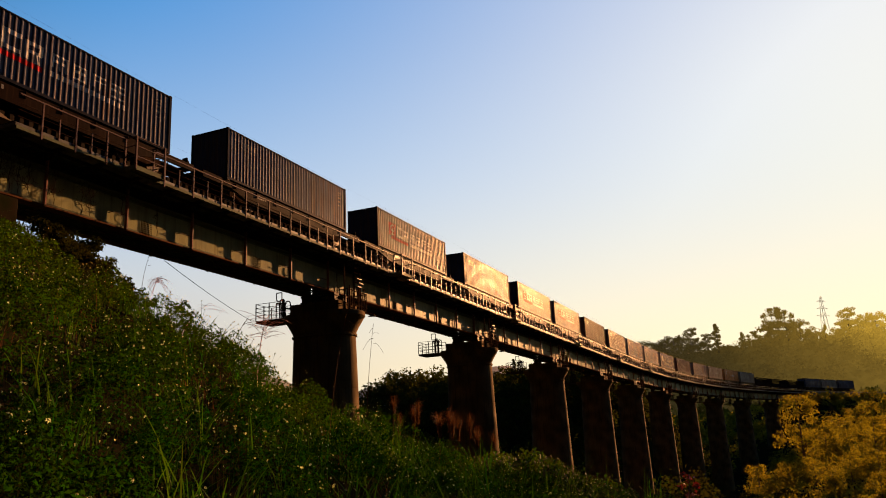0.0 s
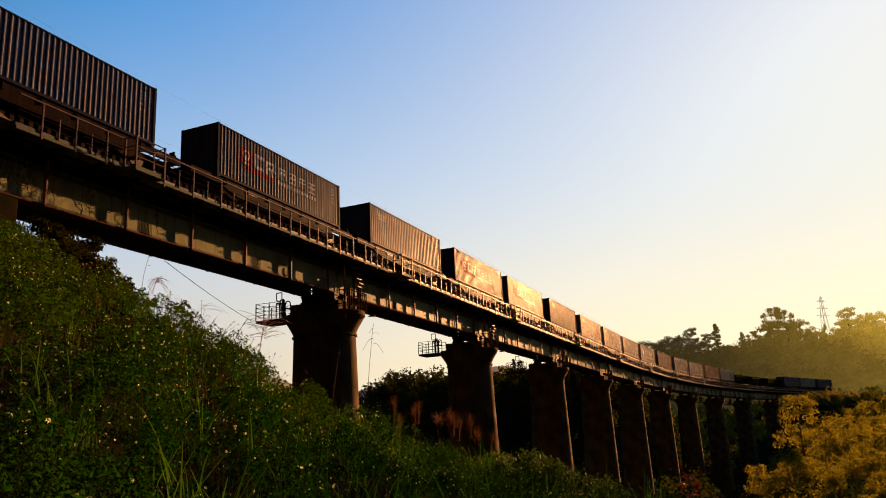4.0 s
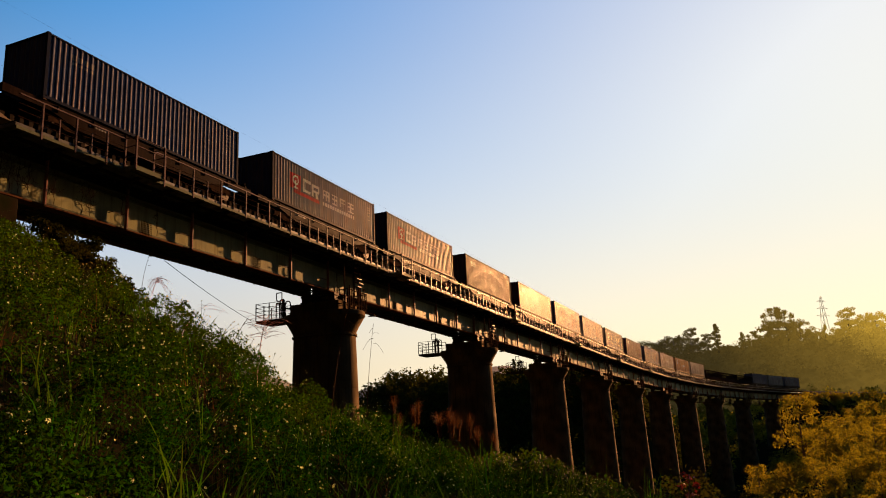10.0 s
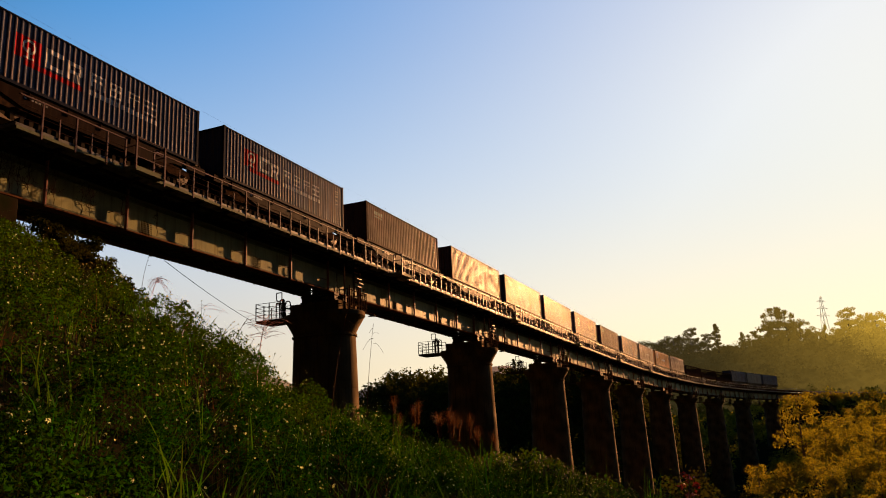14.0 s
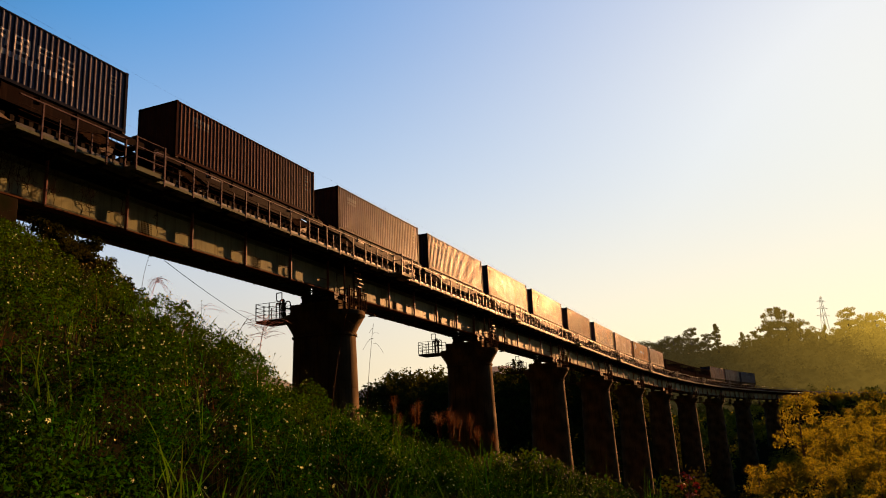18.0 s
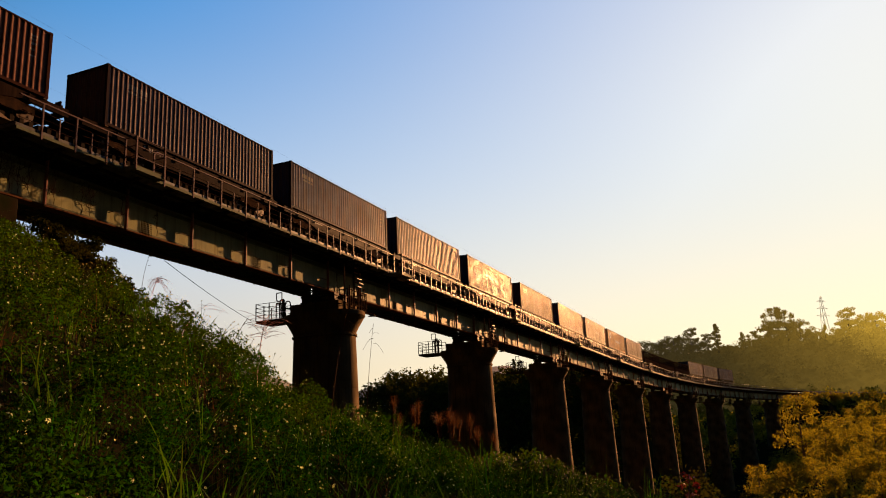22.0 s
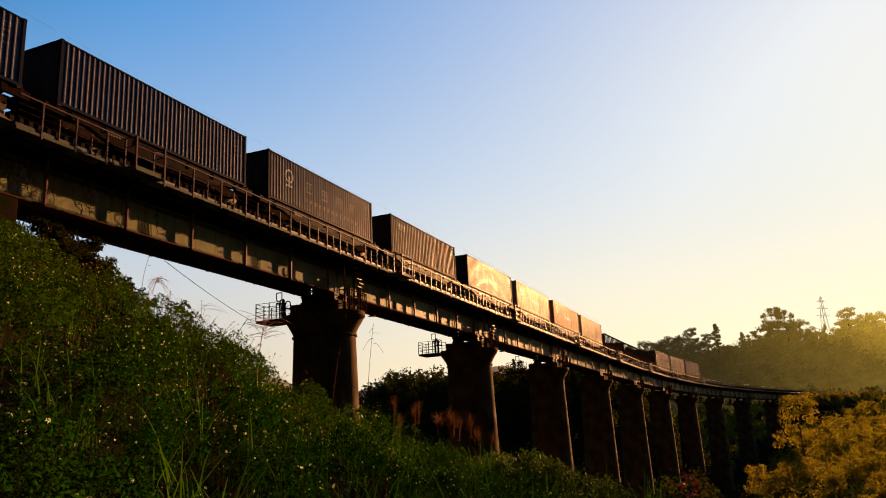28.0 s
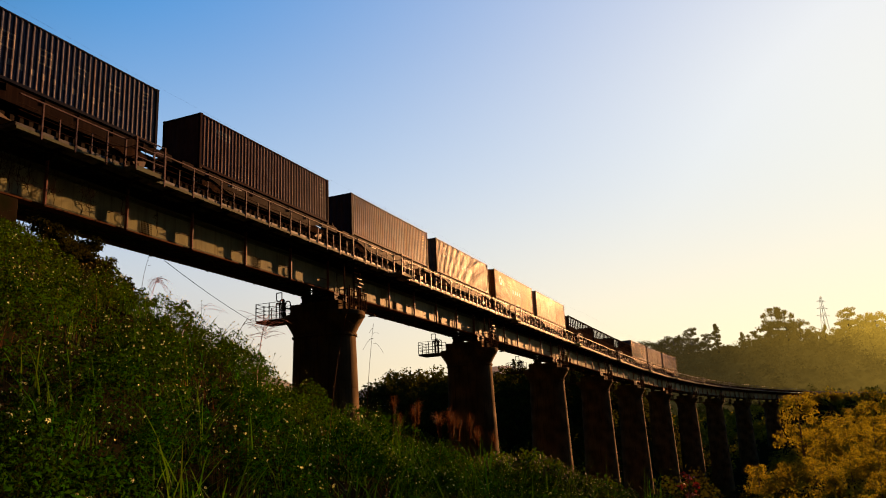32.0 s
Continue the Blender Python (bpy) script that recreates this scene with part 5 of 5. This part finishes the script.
def dry_vine(s, hgt, n):
    """A withered climber that hangs on the side of the first span."""
    x, y, _ = line(s, 1.42)
    t = thing("dry_vine", Matrix.Translation((x, y, 11.47)), "withered brown climber hanging on the girder web", "vine", "dry vines")
    pts = [Vector((0.05 * math.sin(i * 1.7), 0.03 * math.cos(i * 2.1), hgt * i / 8)) for i in range(9)]
    part("stem", rods(0.012, *zip(pts, pts[1:]), sides=5), M_VINE, t)
    for i in range(n):
        a0 = pts[2 + int(rng.rand() * 6)]
        ang, ln = rng.rand() * 6.283, rng.uniform(0.15, 0.5)
        u_ = Vector((math.cos(ang), math.sin(ang) * 0.3, 0.0))
        b0 = a0 + u_ * ln * 0.5 + Vector((0, 0, ln * rng.uniform(-0.1, 0.6)))
        part("twig", rods(0.006, (a0, b0), (b0, b0 + u_ * ln * 0.4 + Vector((0, 0, ln * rng.uniform(-0.5, 0.4)))), (b0, b0 - u_ * ln * 0.1 + Vector((0, 0, ln * 0.45))), sides=4), M_VINE, t)


for s_, h_, n_ in ((85.2, 1.9, 40), (85.6, 1.7, 40), (85.95, 1.8, 36), (86.4, 1.3, 24), (87.55, 1.6, 26), (88.9, 1.3, 20), (89.3, 1.2, 24), (91.0, 1.7, 10), (93.1, 1.5, 10)):
    dry_vine(s_, h_, n_)


def feather(az, r, hgt, tilt):
    """Silver grass: a dense brush of dry florets on a stalk."""
    x, y, z = stand(az, r)
    t = thing("silver_grass", Matrix.Translation((x, y, z)), "dry reddish silver grass with feathery heads", "reed", "silver grasses")
    bm = bmesh.new()
    rod(bm, (0, 0, 0), (tilt * 0.6, 0, hgt), 0.008, 5)
    part("stalk", bm, M_DRY, t)
    n_ = 110
    b_ = np.stack([np.full(n_, tilt * 0.6) + rng.normal(0, 0.012, n_), rng.normal(0, 0.012, n_), hgt - 0.1 * rng.rand(n_)], -1)
    v, f = blades(b_, rng.normal(0 if tilt > 0 else math.pi, 1.3, n_), 0.3 + 0.24 * rng.rand(n_), 0.12 + 0.4 * rng.rand(n_) ** 1.5, np.full(n_, 0.007), 4)
    part("plume", raw_mesh("plume", v, f, M_DRY), None, t)
    v, f = blades(np.zeros((9, 3)) + rng.normal(0, 0.05, (9, 3)) * [1, 1, 0], rng.rand(9) * 6.283, hgt * (0.6 + 0.4 * rng.rand(9)), 0.3 + 0.5 * rng.rand(9), np.full(9, 0.014), 6)
    part("leaves", raw_mesh("leaves", v, f, M_GRASS), None, t)


for az, r, rise, tilt in ((-4.2, 17.0, 2.67, 0.08), (-2.5, 16.8, 2.44, 0.08), (-2.8, 17.4, 2.06, 0.08), (-1.1, 16.6, 1.37, 0.12), (-0.7, 18.3, 1.58, -0.10), (-0.4, 17.0, 1.72, 0.12), (-0.1, 16.9, 1.40, 0.08), (0.3, 17.4, 1.15, 0.08), (1.1, 17.5, 1.27, 0.08), (-3.9, 18.2, 1.61, 0.12), (2.7, 17.8, 0.04, 0.08), (1.5, 17.3, 0.40, 0.12)):
    feather(az, r, 1.5 + r * math.tan(radians(rise)) - stand(az, r)[2], tilt)


def weed_spray(az, r, hgt, lean_x):
    """A thin wiry weed that stands over the crest, its branches tipped with seed heads."""
    x, y, z = stand(az, r)
    t = thing("weed", Matrix.Translation((x, y, z)), "wiry weed with small yellow seed heads on a bank", "weed", "weeds on the crest")
    pts = [Vector((lean_x * (i / 5) ** 1.5, 0.0, hgt * i / 5)) for i in range(6)]
    part("stem", rods(0.0035, *zip(pts, pts[1:]), sides=4), M_SHRUB, t)
    tips = []
    for i in range(9):
        a0 = pts[3] + (pts[5] - pts[3]) * (i / 9)
        ang, ln = rng.rand() * 6.283, rng.uniform(0.08, 0.22)
        b0 = a0 + Vector((math.cos(ang) * ln, math.sin(ang) * ln, ln * rng.uniform(0.5, 1.3)))
        part("branch", rods(0.002, (a0, b0), sides=4), M_SHRUB, t)
        tips.append(tuple(b0))
    tips.append(tuple(pts[-1]))
    c_ = np.repeat(np.array(tips), 5, 0)
    v, f = leaves(c_ + rng.normal(0, 0.006, c_.shape), rng.normal(size=c_.shape), rng.normal(size=c_.shape), np.full(len(c_), 0.022), np.full(len(c_), 0.014))
    part("seed_heads", raw_mesh("seed_heads", v, f, M_CORE), None, t)


for az, r, hgt, lean_x in ((-25.6, 13.0, 0.9, 0.1), (-24.6, 13.5, 0.85, -0.06), (-23.3, 13.0, 1.0, 0.12), (-22.2, 13.5, 0.9, 0.1), (-21.3, 13.0, 0.95, -0.05), (-20.4, 12.6, 0.9, 0.12), (-19.6, 13.0, 1.0, 0.15),
                           (-18.6, 12.5, 0.9, 0.08), (-17.8, 12.8, 0.95, 0.14), (-17.0, 12.5, 0.9, -0.04), (-16.1, 12.2, 0.95, 0.1), (-15.2, 12.5, 0.9, 0.12), (-14.4, 12.0, 0.85, 0.06), (-13.0, 12.4, 0.9, 0.1), (-12.1, 12.0, 0.85, -0.05), (-11.3, 12.2, 0.9, 0.1)):
    weed_spray(az, r, hgt * 0.48, lean_x)

# ---- trees ----


def limb_mesh(bm, a, b, r0, r1, sides=7):
    a, b = Vector(a), Vector(b)
    m = Matrix.Translation((a + b) / 2) @ (b - a).to_track_quat("Z", "Y").to_matrix().to_4x4()
    bmesh.ops.create_cone(bm, cap_ends=True, segments=sides, radius1=r0, radius2=r1, depth=(b - a).length, matrix=m)


def build_tree(name, height, crown_r, clumps, per, leaf, seed, shape, material, label):
    r = np.random.RandomState(seed)
    t = thing(name, Matrix(), label, "tree", "trees of the valley")
    bm = bmesh.new()
    lean = r.normal(0, 0.03 * height, 2)
    knots = [Vector((lean[0] * u_ ** 1.5, lean[1] * u_ ** 1.5, height * 0.93 * u_)) for u_ in (0, 0.25, 0.5, 0.75, 1.0)]
    tr = 0.016 * height + 0.05
    for i, (a, b) in enumerate(zip(knots, knots[1:])):
        limb_mesh(bm, a, b, tr * (1 - 0.22 * i), tr * (1 - 0.22 * (i + 1)) + 0.01)
    cs, rs = [], []
    for i in range(clumps):
        u_ = (i + 0.5) / clumps
        if shape == "spire":
            z = height * (0.22 + 0.76 * u_)
            rr_ = crown_r * (1.05 - u_) ** 0.8 * r.uniform(0.5, 1.05)
        elif shape == "open":
            z = height * (0.42 + 0.55 * r.rand())
            rr_ = crown_r * math.sqrt(max(0.05, 1 - abs(z / height - 0.68) ** 2 * 7)) * r.uniform(0.35, 1.0)
        else:
            z = height * (0.3 + 0.62 * r.rand())
            rr_ = crown_r * math.sqrt(max(0.06, 1 - ((z / height - 0.58) / 0.42) ** 2)) * r.uniform(0.3, 1.0)
        a = r.rand() * 6.283
        u2 = min(z / height / 0.93, 1)
        ax = lean * u2 ** 1.5
        c = Vector((ax[0] + math.cos(a) * rr_, ax[1] + math.sin(a) * rr_, z))
        limb_mesh(bm, (ax[0], ax[1], max(z - rr_ * 0.7, height * 0.15)), c, tr * 0.3 * (1.1 - u2) + 0.015, 0.012, 5)
        cs.append(c)
        rs.append(crown_r * r.uniform(0.24, 0.42) * (0.75 if shape == "spire" else 1))
    part("trunk", bm, M_BARK, t)
    i = np.repeat(np.arange(len(cs)), per)
    nv = len(i)
    dirs = unit(r.normal(size=(nv, 3)))
    pos = np.array([list(c) for c in cs])[i] + dirs * (np.array(rs)[i] * r.rand(nv) ** 0.45)[:, None] * [1, 1, 0.62]
    sz = leaf * (0.6 + 0.8 * r.rand(nv))
    v, f = leaves(pos, unit(r.normal(size=(nv, 3))), unit(dirs + [0, 0, 0.8]), sz, sz * 0.62)
    part("crown", raw_mesh("crown", v, f, material), None, t)
    return t


# set at the edge of the scene as models, then copied; each model is itself one of the trees
kinds = [
    build_tree("tree", 13, 4.2, 40, 80, 0.46, 41, "round", M_TREE, "dark broad-leaved tree on the valley side"),
    build_tree("tree", 16, 3.2, 30, 90, 0.42, 42, "open", M_TREE, "tall open-crowned tree on the hilltop"),
    build_tree("tree", 15, 2.7, 34, 80, 0.4, 43, "spire", M_TREE, "slender pointed tree on the hillside"),
    build_tree("tree", 11, 4.4, 38, 80, 0.46, 44, "round", M_TREE, "low spreading dark green tree"),
    build_tree("golden_tree", 17, 5.2, 46, 70, 0.42, 45, "round", M_GOLDLEAF, "tall yellow-green tree glowing against the light"),
    build_tree("golden_tree", 11, 4.6, 38, 70, 0.42, 46, "round", M_GOLDLEAF, "yellow-green bushy tree in the valley"),
    build_tree("red_tree", 7, 1.3, 12, 18, 0.26, 47, "open", M_REDLEAF, "small red-leaved tree beside the piers"),
    build_tree("bush", 3.6, 1.5, 44, 110, 0.16, 48, "round", M_DARKLEAF, "evergreen bush with painted-in shade below the end of the viaduct"),
    build_tree("bush", 4.4, 1.3, 40, 120, 0.15, 49, "open", M_DARKLEAF, "straggling tree with painted-in shade, hung with creepers beside the bank"),
    build_tree("leafy_shrub", 1.3, 0.75, 46, 90, 0.06, 50, "round", M_SHRUB, "low leafy green shrub at the foot of the bank"),
    # these far hilltop trees carry the sunlit haze as painted emission
    build_tree("tree", 13, 4.2, 40, 80, 0.5, 51, "round", M_FAR, "broad tree with painted haze glow along the far hilltop"),
    build_tree("tree", 16, 3.2, 30, 90, 0.46, 52, "open", M_FAR, "tall open-crowned tree with painted haze glow on the far hilltop"),
    build_tree("tree", 15, 2.7, 34, 80, 0.44, 53, "spire", M_FAR, "slender pointed tree with painted haze glow on the far hilltop"),
    build_tree("tree", 11, 4.4, 38, 80, 0.5, 54, "round", M_FAR, "low spreading tree with painted haze glow along the far hilltop"),
]
placed = {}


def plant(kind, az, r, size=1.0, dz=0.0):
    x, y, z = stand(az, r)
    m = Matrix.Translation((x, y, z - 0.2 + dz)) @ Matrix.Rotation(rng.rand() * 6.283, 4, "Z")
    if kind not in placed:
        placed[kind] = kinds[kind]
        ob = kinds[kind]
        ob.matrix_world = m
    else:
        ob = copy_thing(kinds[kind], m)
    ob.scale = (size, size, size * rng.uniform(0.92, 1.1))
    return ob


# skyline of the hill that the line runs into
for az, kind, size in ((11.8, 3, 1.0), (12.5, 0, 1.05), (13.2, 3, 1.1), (13.9, 0, 1.1), (14.6, 0, 1.15), (15.2, 3, 1.3), (15.8, 0, 1.25), (16.4, 0, 1.15), (16.9, 1, 1.1), (17.5, 3, 1.1), (18.1, 1, 1.0), (18.7, 2, 1.4), (19.2, 3, 0.9), (19.8, 3, 0.8), (20.3, 2, 1.0), (20.9, 1, 0.85),
                       (21.6, 0, 0.9), (21.9, 0, 1.3), (22.2, 1, 1.4), (22.6, 0, 1.25), (23.1, 1, 1.25), (23.4, 0, 1.2), (23.9, 0, 1.2), (24.6, 3, 1.1), (25.3, 2, 0.85), (26.2, 3, 1.0), (26.5, 0, 1.1), (26.7, 1, 1.3), (27.3, 0, 1.1), (27.8, 0, 1.15), (28.3, 0, 1.25), (29.2, 0, 1.15), (30.4, 0, 1.1), (31.6, 0, 1.2)):
    plant(kind + 10, az, 588 + 14 * rng.rand(), size * 1.6, -1.0)
# ridge across the valley
for az in np.arange(-6.6, 9.5, 0.5):
    plant([0, 3, 2, 0, 3, 2][int(rng.rand() * 6)], az + rng.normal(0, 0.12), 205 + 18 * rng.rand(), 0.42 + 0.2 * rng.rand())
for az in np.arange(-6, 12, 1.1):
    plant([0, 3, 3, 2][int(rng.rand() * 4)], az + rng.normal(0, 0.3), 165 + 25 * rng.rand(), 0.55 + 0.25 * rng.rand())
# sunny trees in the valley beyond the piers
for az, r, kind, size in ((23.0, 200, 4, 1.08), (22.0, 192, 5, 0.6), (24.3, 194, 5, 0.75), (25.6, 205, 5, 0.6), (27.1, 200, 5, 0.85), (28.3, 190, 5, 0.8), (29.4, 184, 5, 0.8), (20.1, 186, 5, 0.75), (21.1, 172, 5, 0.5),
                          (23.5, 165, 5, 0.55), (25.5, 160, 5, 0.55), (27.2, 158, 5, 0.65), (29.0, 152, 5, 0.75), (19.4, 160, 3, 0.4), (24.5, 145, 5, 0.5), (27.0, 138, 5, 0.55), (21.5, 150, 3, 0.45), (18.5, 170, 3, 0.4), (30.5, 200, 5, 0.8),
                          (26.3, 222, 5, 0.6), (28.0, 226, 5, 0.6), (29.6, 232, 5, 0.7), (25.8, 122, 5, 0.5), (28.6, 118, 5, 0.55)):
    plant(kind, az, r, size)
# unseen trees added on the spur beside the view, to shade the bank
for az, r, kind, size in ((34.3, 84, 1, 0.93), (36.7, 86, 0, 0.98), (40.0, 84, 0, 1.0)):
    plant(kind, az, r, size)
# unseen trees added behind and beside the viewpoint, whose crowns close off the sky light above the bank
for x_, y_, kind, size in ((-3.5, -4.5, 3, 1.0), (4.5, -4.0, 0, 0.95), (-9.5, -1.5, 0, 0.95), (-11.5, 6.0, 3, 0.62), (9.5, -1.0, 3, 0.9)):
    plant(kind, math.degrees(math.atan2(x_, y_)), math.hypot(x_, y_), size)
plant(6, 15.5, 108, 1.55)
plant(6, 16.6, 104, 1.0)
# bushes and trees below the end of the line, their shade painted into the leaf colour
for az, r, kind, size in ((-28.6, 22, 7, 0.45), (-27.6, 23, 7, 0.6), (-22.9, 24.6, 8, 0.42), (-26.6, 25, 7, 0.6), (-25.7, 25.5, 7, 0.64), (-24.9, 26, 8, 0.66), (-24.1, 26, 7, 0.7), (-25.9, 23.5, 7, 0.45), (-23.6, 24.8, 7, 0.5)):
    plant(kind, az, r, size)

# low shrubs at the foot of the bank
for az, r, size in ((0.8, 14.5, 0.9), (2.4, 13.5, 0.85), (3.6, 14.5, 1.0), (4.6, 13.0, 0.9), (5.8, 14.0, 1.05), (7.0, 13.5, 1.0), (8.0, 14.5, 1.05), (9.2, 14.0, 0.9), (6.4, 12.0, 0.75), (3.0, 12.0, 0.7), (10.3, 15.0, 0.8)):
    plant(9, az, r, size)

# woods that clothe the slopes
wr = np.random.RandomState(61)


def woods(name, n, az0, az1, r0, r1, crown, per, leaf, label, material, gap=5.5, lift=0.5, lumps=5, spots=None):
    """Many crowns, each of a few uneven lumps of leaves, over a stretch of the slope."""
    az = az0 + (az1 - az0) * wr.rand(n)
    r_ = r0 + (r1 - r0) * wr.rand(n) ** 0.8
    x, y = r_ * np.sin(np.radians(az)), r_ * np.cos(np.radians(az))
    px_, py_ = np.interp(np.arange(-20, 435, 3.0), _s, _x), np.interp(np.arange(-20, 435, 3.0), _s, _y)
    far = np.min(np.hypot(x[:, None] - px_, y[:, None] - py_), 1) > gap
    x, y = x[far], y[far]
    z = ground_z(x, y)
    if spots:
        x, y, z = spots
    cr = crown * (0.55 + 0.9 * wr.rand(len(x)) ** 1.5)
    tall_ = 0.8 + 0.7 * wr.rand(len(x))
    i = np.repeat(np.arange(len(x)), lumps)
    d = unit(wr.normal(size=(len(i), 3)))
    lump = np.stack([x[i], y[i], z[i] + cr[i] * lift], -1) + d * (cr[i] * 0.55)[:, None] * np.stack([np.ones(len(i)), np.ones(len(i)), tall_[i]], -1)
    lr = cr[i] * (0.35 + 0.3 * wr.rand(len(i)))
    j = np.repeat(np.arange(len(i)), max(per // lumps, 1))
    e = unit(wr.normal(size=(len(j), 3)))
    e[:, 2] = np.abs(e[:, 2]) * 1.4 - 0.4
    pos = lump[j] + e * (lr[j] * (0.7 + 0.4 * wr.rand(len(j))))[:, None]
    sz = leaf * (0.6 + 0.8 * wr.rand(len(j)))
    v, f = leaves(pos, unit(wr.normal(size=(len(j), 3))), unit(e + [0, 0, 0.5]), sz, sz * 0.7)
    stuff(name, v, f, material, label, "woods")


woods("slope_scrub", 1000, 16, 38, 190, 305, 2.2, 100, 0.5, "low scrub on the slope below the line", M_GOLDLEAF)
# woods in M_FAR share the emission that paints the hillside's haze
woods("hill_woods", 750, 11.5, 36, 395, 600, 5.5, 110, 1.3, "woods with painted haze glow on the far hill beyond the viaduct", M_FAR, lift=1.4)
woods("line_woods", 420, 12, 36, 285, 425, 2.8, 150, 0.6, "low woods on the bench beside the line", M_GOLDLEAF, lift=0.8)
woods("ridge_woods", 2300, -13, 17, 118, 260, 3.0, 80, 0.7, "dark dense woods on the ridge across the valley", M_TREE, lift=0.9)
woods("crest_woods", 220, 10.5, 33, 575, 620, 8.0, 300, 1.1, "woods with painted haze glow along the far hilltop", M_FAR, lift=0.6, lumps=7)
woods("valley_scrub", 900, 20, 38, 105, 240, 2.4, 120, 0.36, "sunlit scrub on the valley floor", M_GOLDLEAF)
# scrub on the side of the embankment beyond the last pier
es, ed = LAST - 4 + 84 * wr.rand(420), 3.9 + 10 * wr.rand(420)
ex, ey = np.array([line(a, b)[:2] for a, b in zip(es, ed)]).T
ew = step(ed, 9, 4)
woods("embankment_scrub", 1, 20, 21, 300, 301, 1.9, 130, 0.42, "golden scrub on the side of the railway embankment", M_GOLDLEAF, lift=0.3, spots=(ex, ey, ground_z(ex, ey) * (1 - ew) + (BED_Z - 1.9) * ew))
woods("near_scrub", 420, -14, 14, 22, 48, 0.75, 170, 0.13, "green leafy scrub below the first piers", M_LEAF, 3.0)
woods("pier_scrub", 700, -14, 18, 46, 125, 1.5, 90, 0.36, "green scrub round the feet of the piers", M_TREE, 3.5)


# lattice pylon on the hill
x, y, z = stand(25.4, 640)
py_ = thing("power_pylon", pose(x, y, z - 0.5, 0, 0, 20), "tall steel lattice power pylon on the hilltop", "pylon")
PH = 44.0


def leg_at(u_, i, j):
    w_ = 3.2 * (1 - u_) ** 1.3 + 0.5
    return Vector((i * w_, j * w_, PH * u_))


for i in (-1, 1):
    for j in (-1, 1):
        part("leg", rods(0.11, *[(leg_at(k_ / 8, i, j), leg_at((k_ + 1) / 8, i, j)) for k_ in range(8)], sides=4), M_STEEL, py_)
for k_ in range(8):
    for (i, j), (i2, j2) in (((-1, -1), (1, -1)), ((1, -1), (1, 1)), ((1, 1), (-1, 1)), ((-1, 1), (-1, -1))):
        part("brace", rods(0.05, (leg_at(k_ / 8, i, j), leg_at((k_ + 1) / 8, i2, j2)), (leg_at(k_ / 8, i2, j2), leg_at((k_ + 1) / 8, i, j)), sides=4), M_STEEL, py_)
for h_, w_ in ((0.68, 6.0), (0.8, 5.0), (0.92, 4.0)):
    part("cross_arm", rods(0.08, ((-w_, 0, PH * h_), (0, 0.5, PH * h_ + 1.2)), ((w_, 0, PH * h_), (0, -0.5, PH * h_ + 1.2)), ((-w_, 0, PH * h_), (w_, 0, PH * h_)), sides=4), M_STEEL, py_)

# two thin wires strung along the far side of the line
for zz, dd in ((19.45, -4.0), (22.7, -4.2)):
    bm = bmesh.new()
    ps = [Vector((*line(s_, dd)[:2], zz - 0.35 * math.sin(math.pi * ((s_ - 20) % 60) / 60))) for s_ in range(20, 330, 6)]
    for a, b in zip(ps, ps[1:]):
        rod(bm, a, b, 0.0025, 4)
    tagged(new("overhead_wire", mesh_of(bm, "overhead_wire", M_STEEL)), "thin wire strung along the railway line", "wire", "wires along the line")


def motions():
    times = list(range(33))
    for ob, s in loaded:
        walk(ob, [(t, rolling(s, LONG, t, RAIL_Z + 1.15)) for t in times])
    for ob, s in wagons:
        walk(ob, [(t, rolling(s, LONG, t, RAIL_Z)) for t in times])
    for ob, s in stakes:
        walk(ob, [(t, rolling(s, STAKE_LONG, t, RAIL_Z)) for t in times])
    # wheelsets turn as the train rolls, a row every tenth of a second
    ticks = [i / 10 for i in range(321)]
    turns = [-gone(t) / 0.42 for t in ticks]
    for ob, s in wagons + stakes:
        for w_ in ob.children:
            if w_.name.startswith("wheelset"):
                x_ = w_.location.x
                walk(w_, [(t, Matrix.Translation((x_, 0, 0.42)) @ Matrix.Rotation(a, 4, "Y")) for t, a in zip(ticks, turns)])


motions()
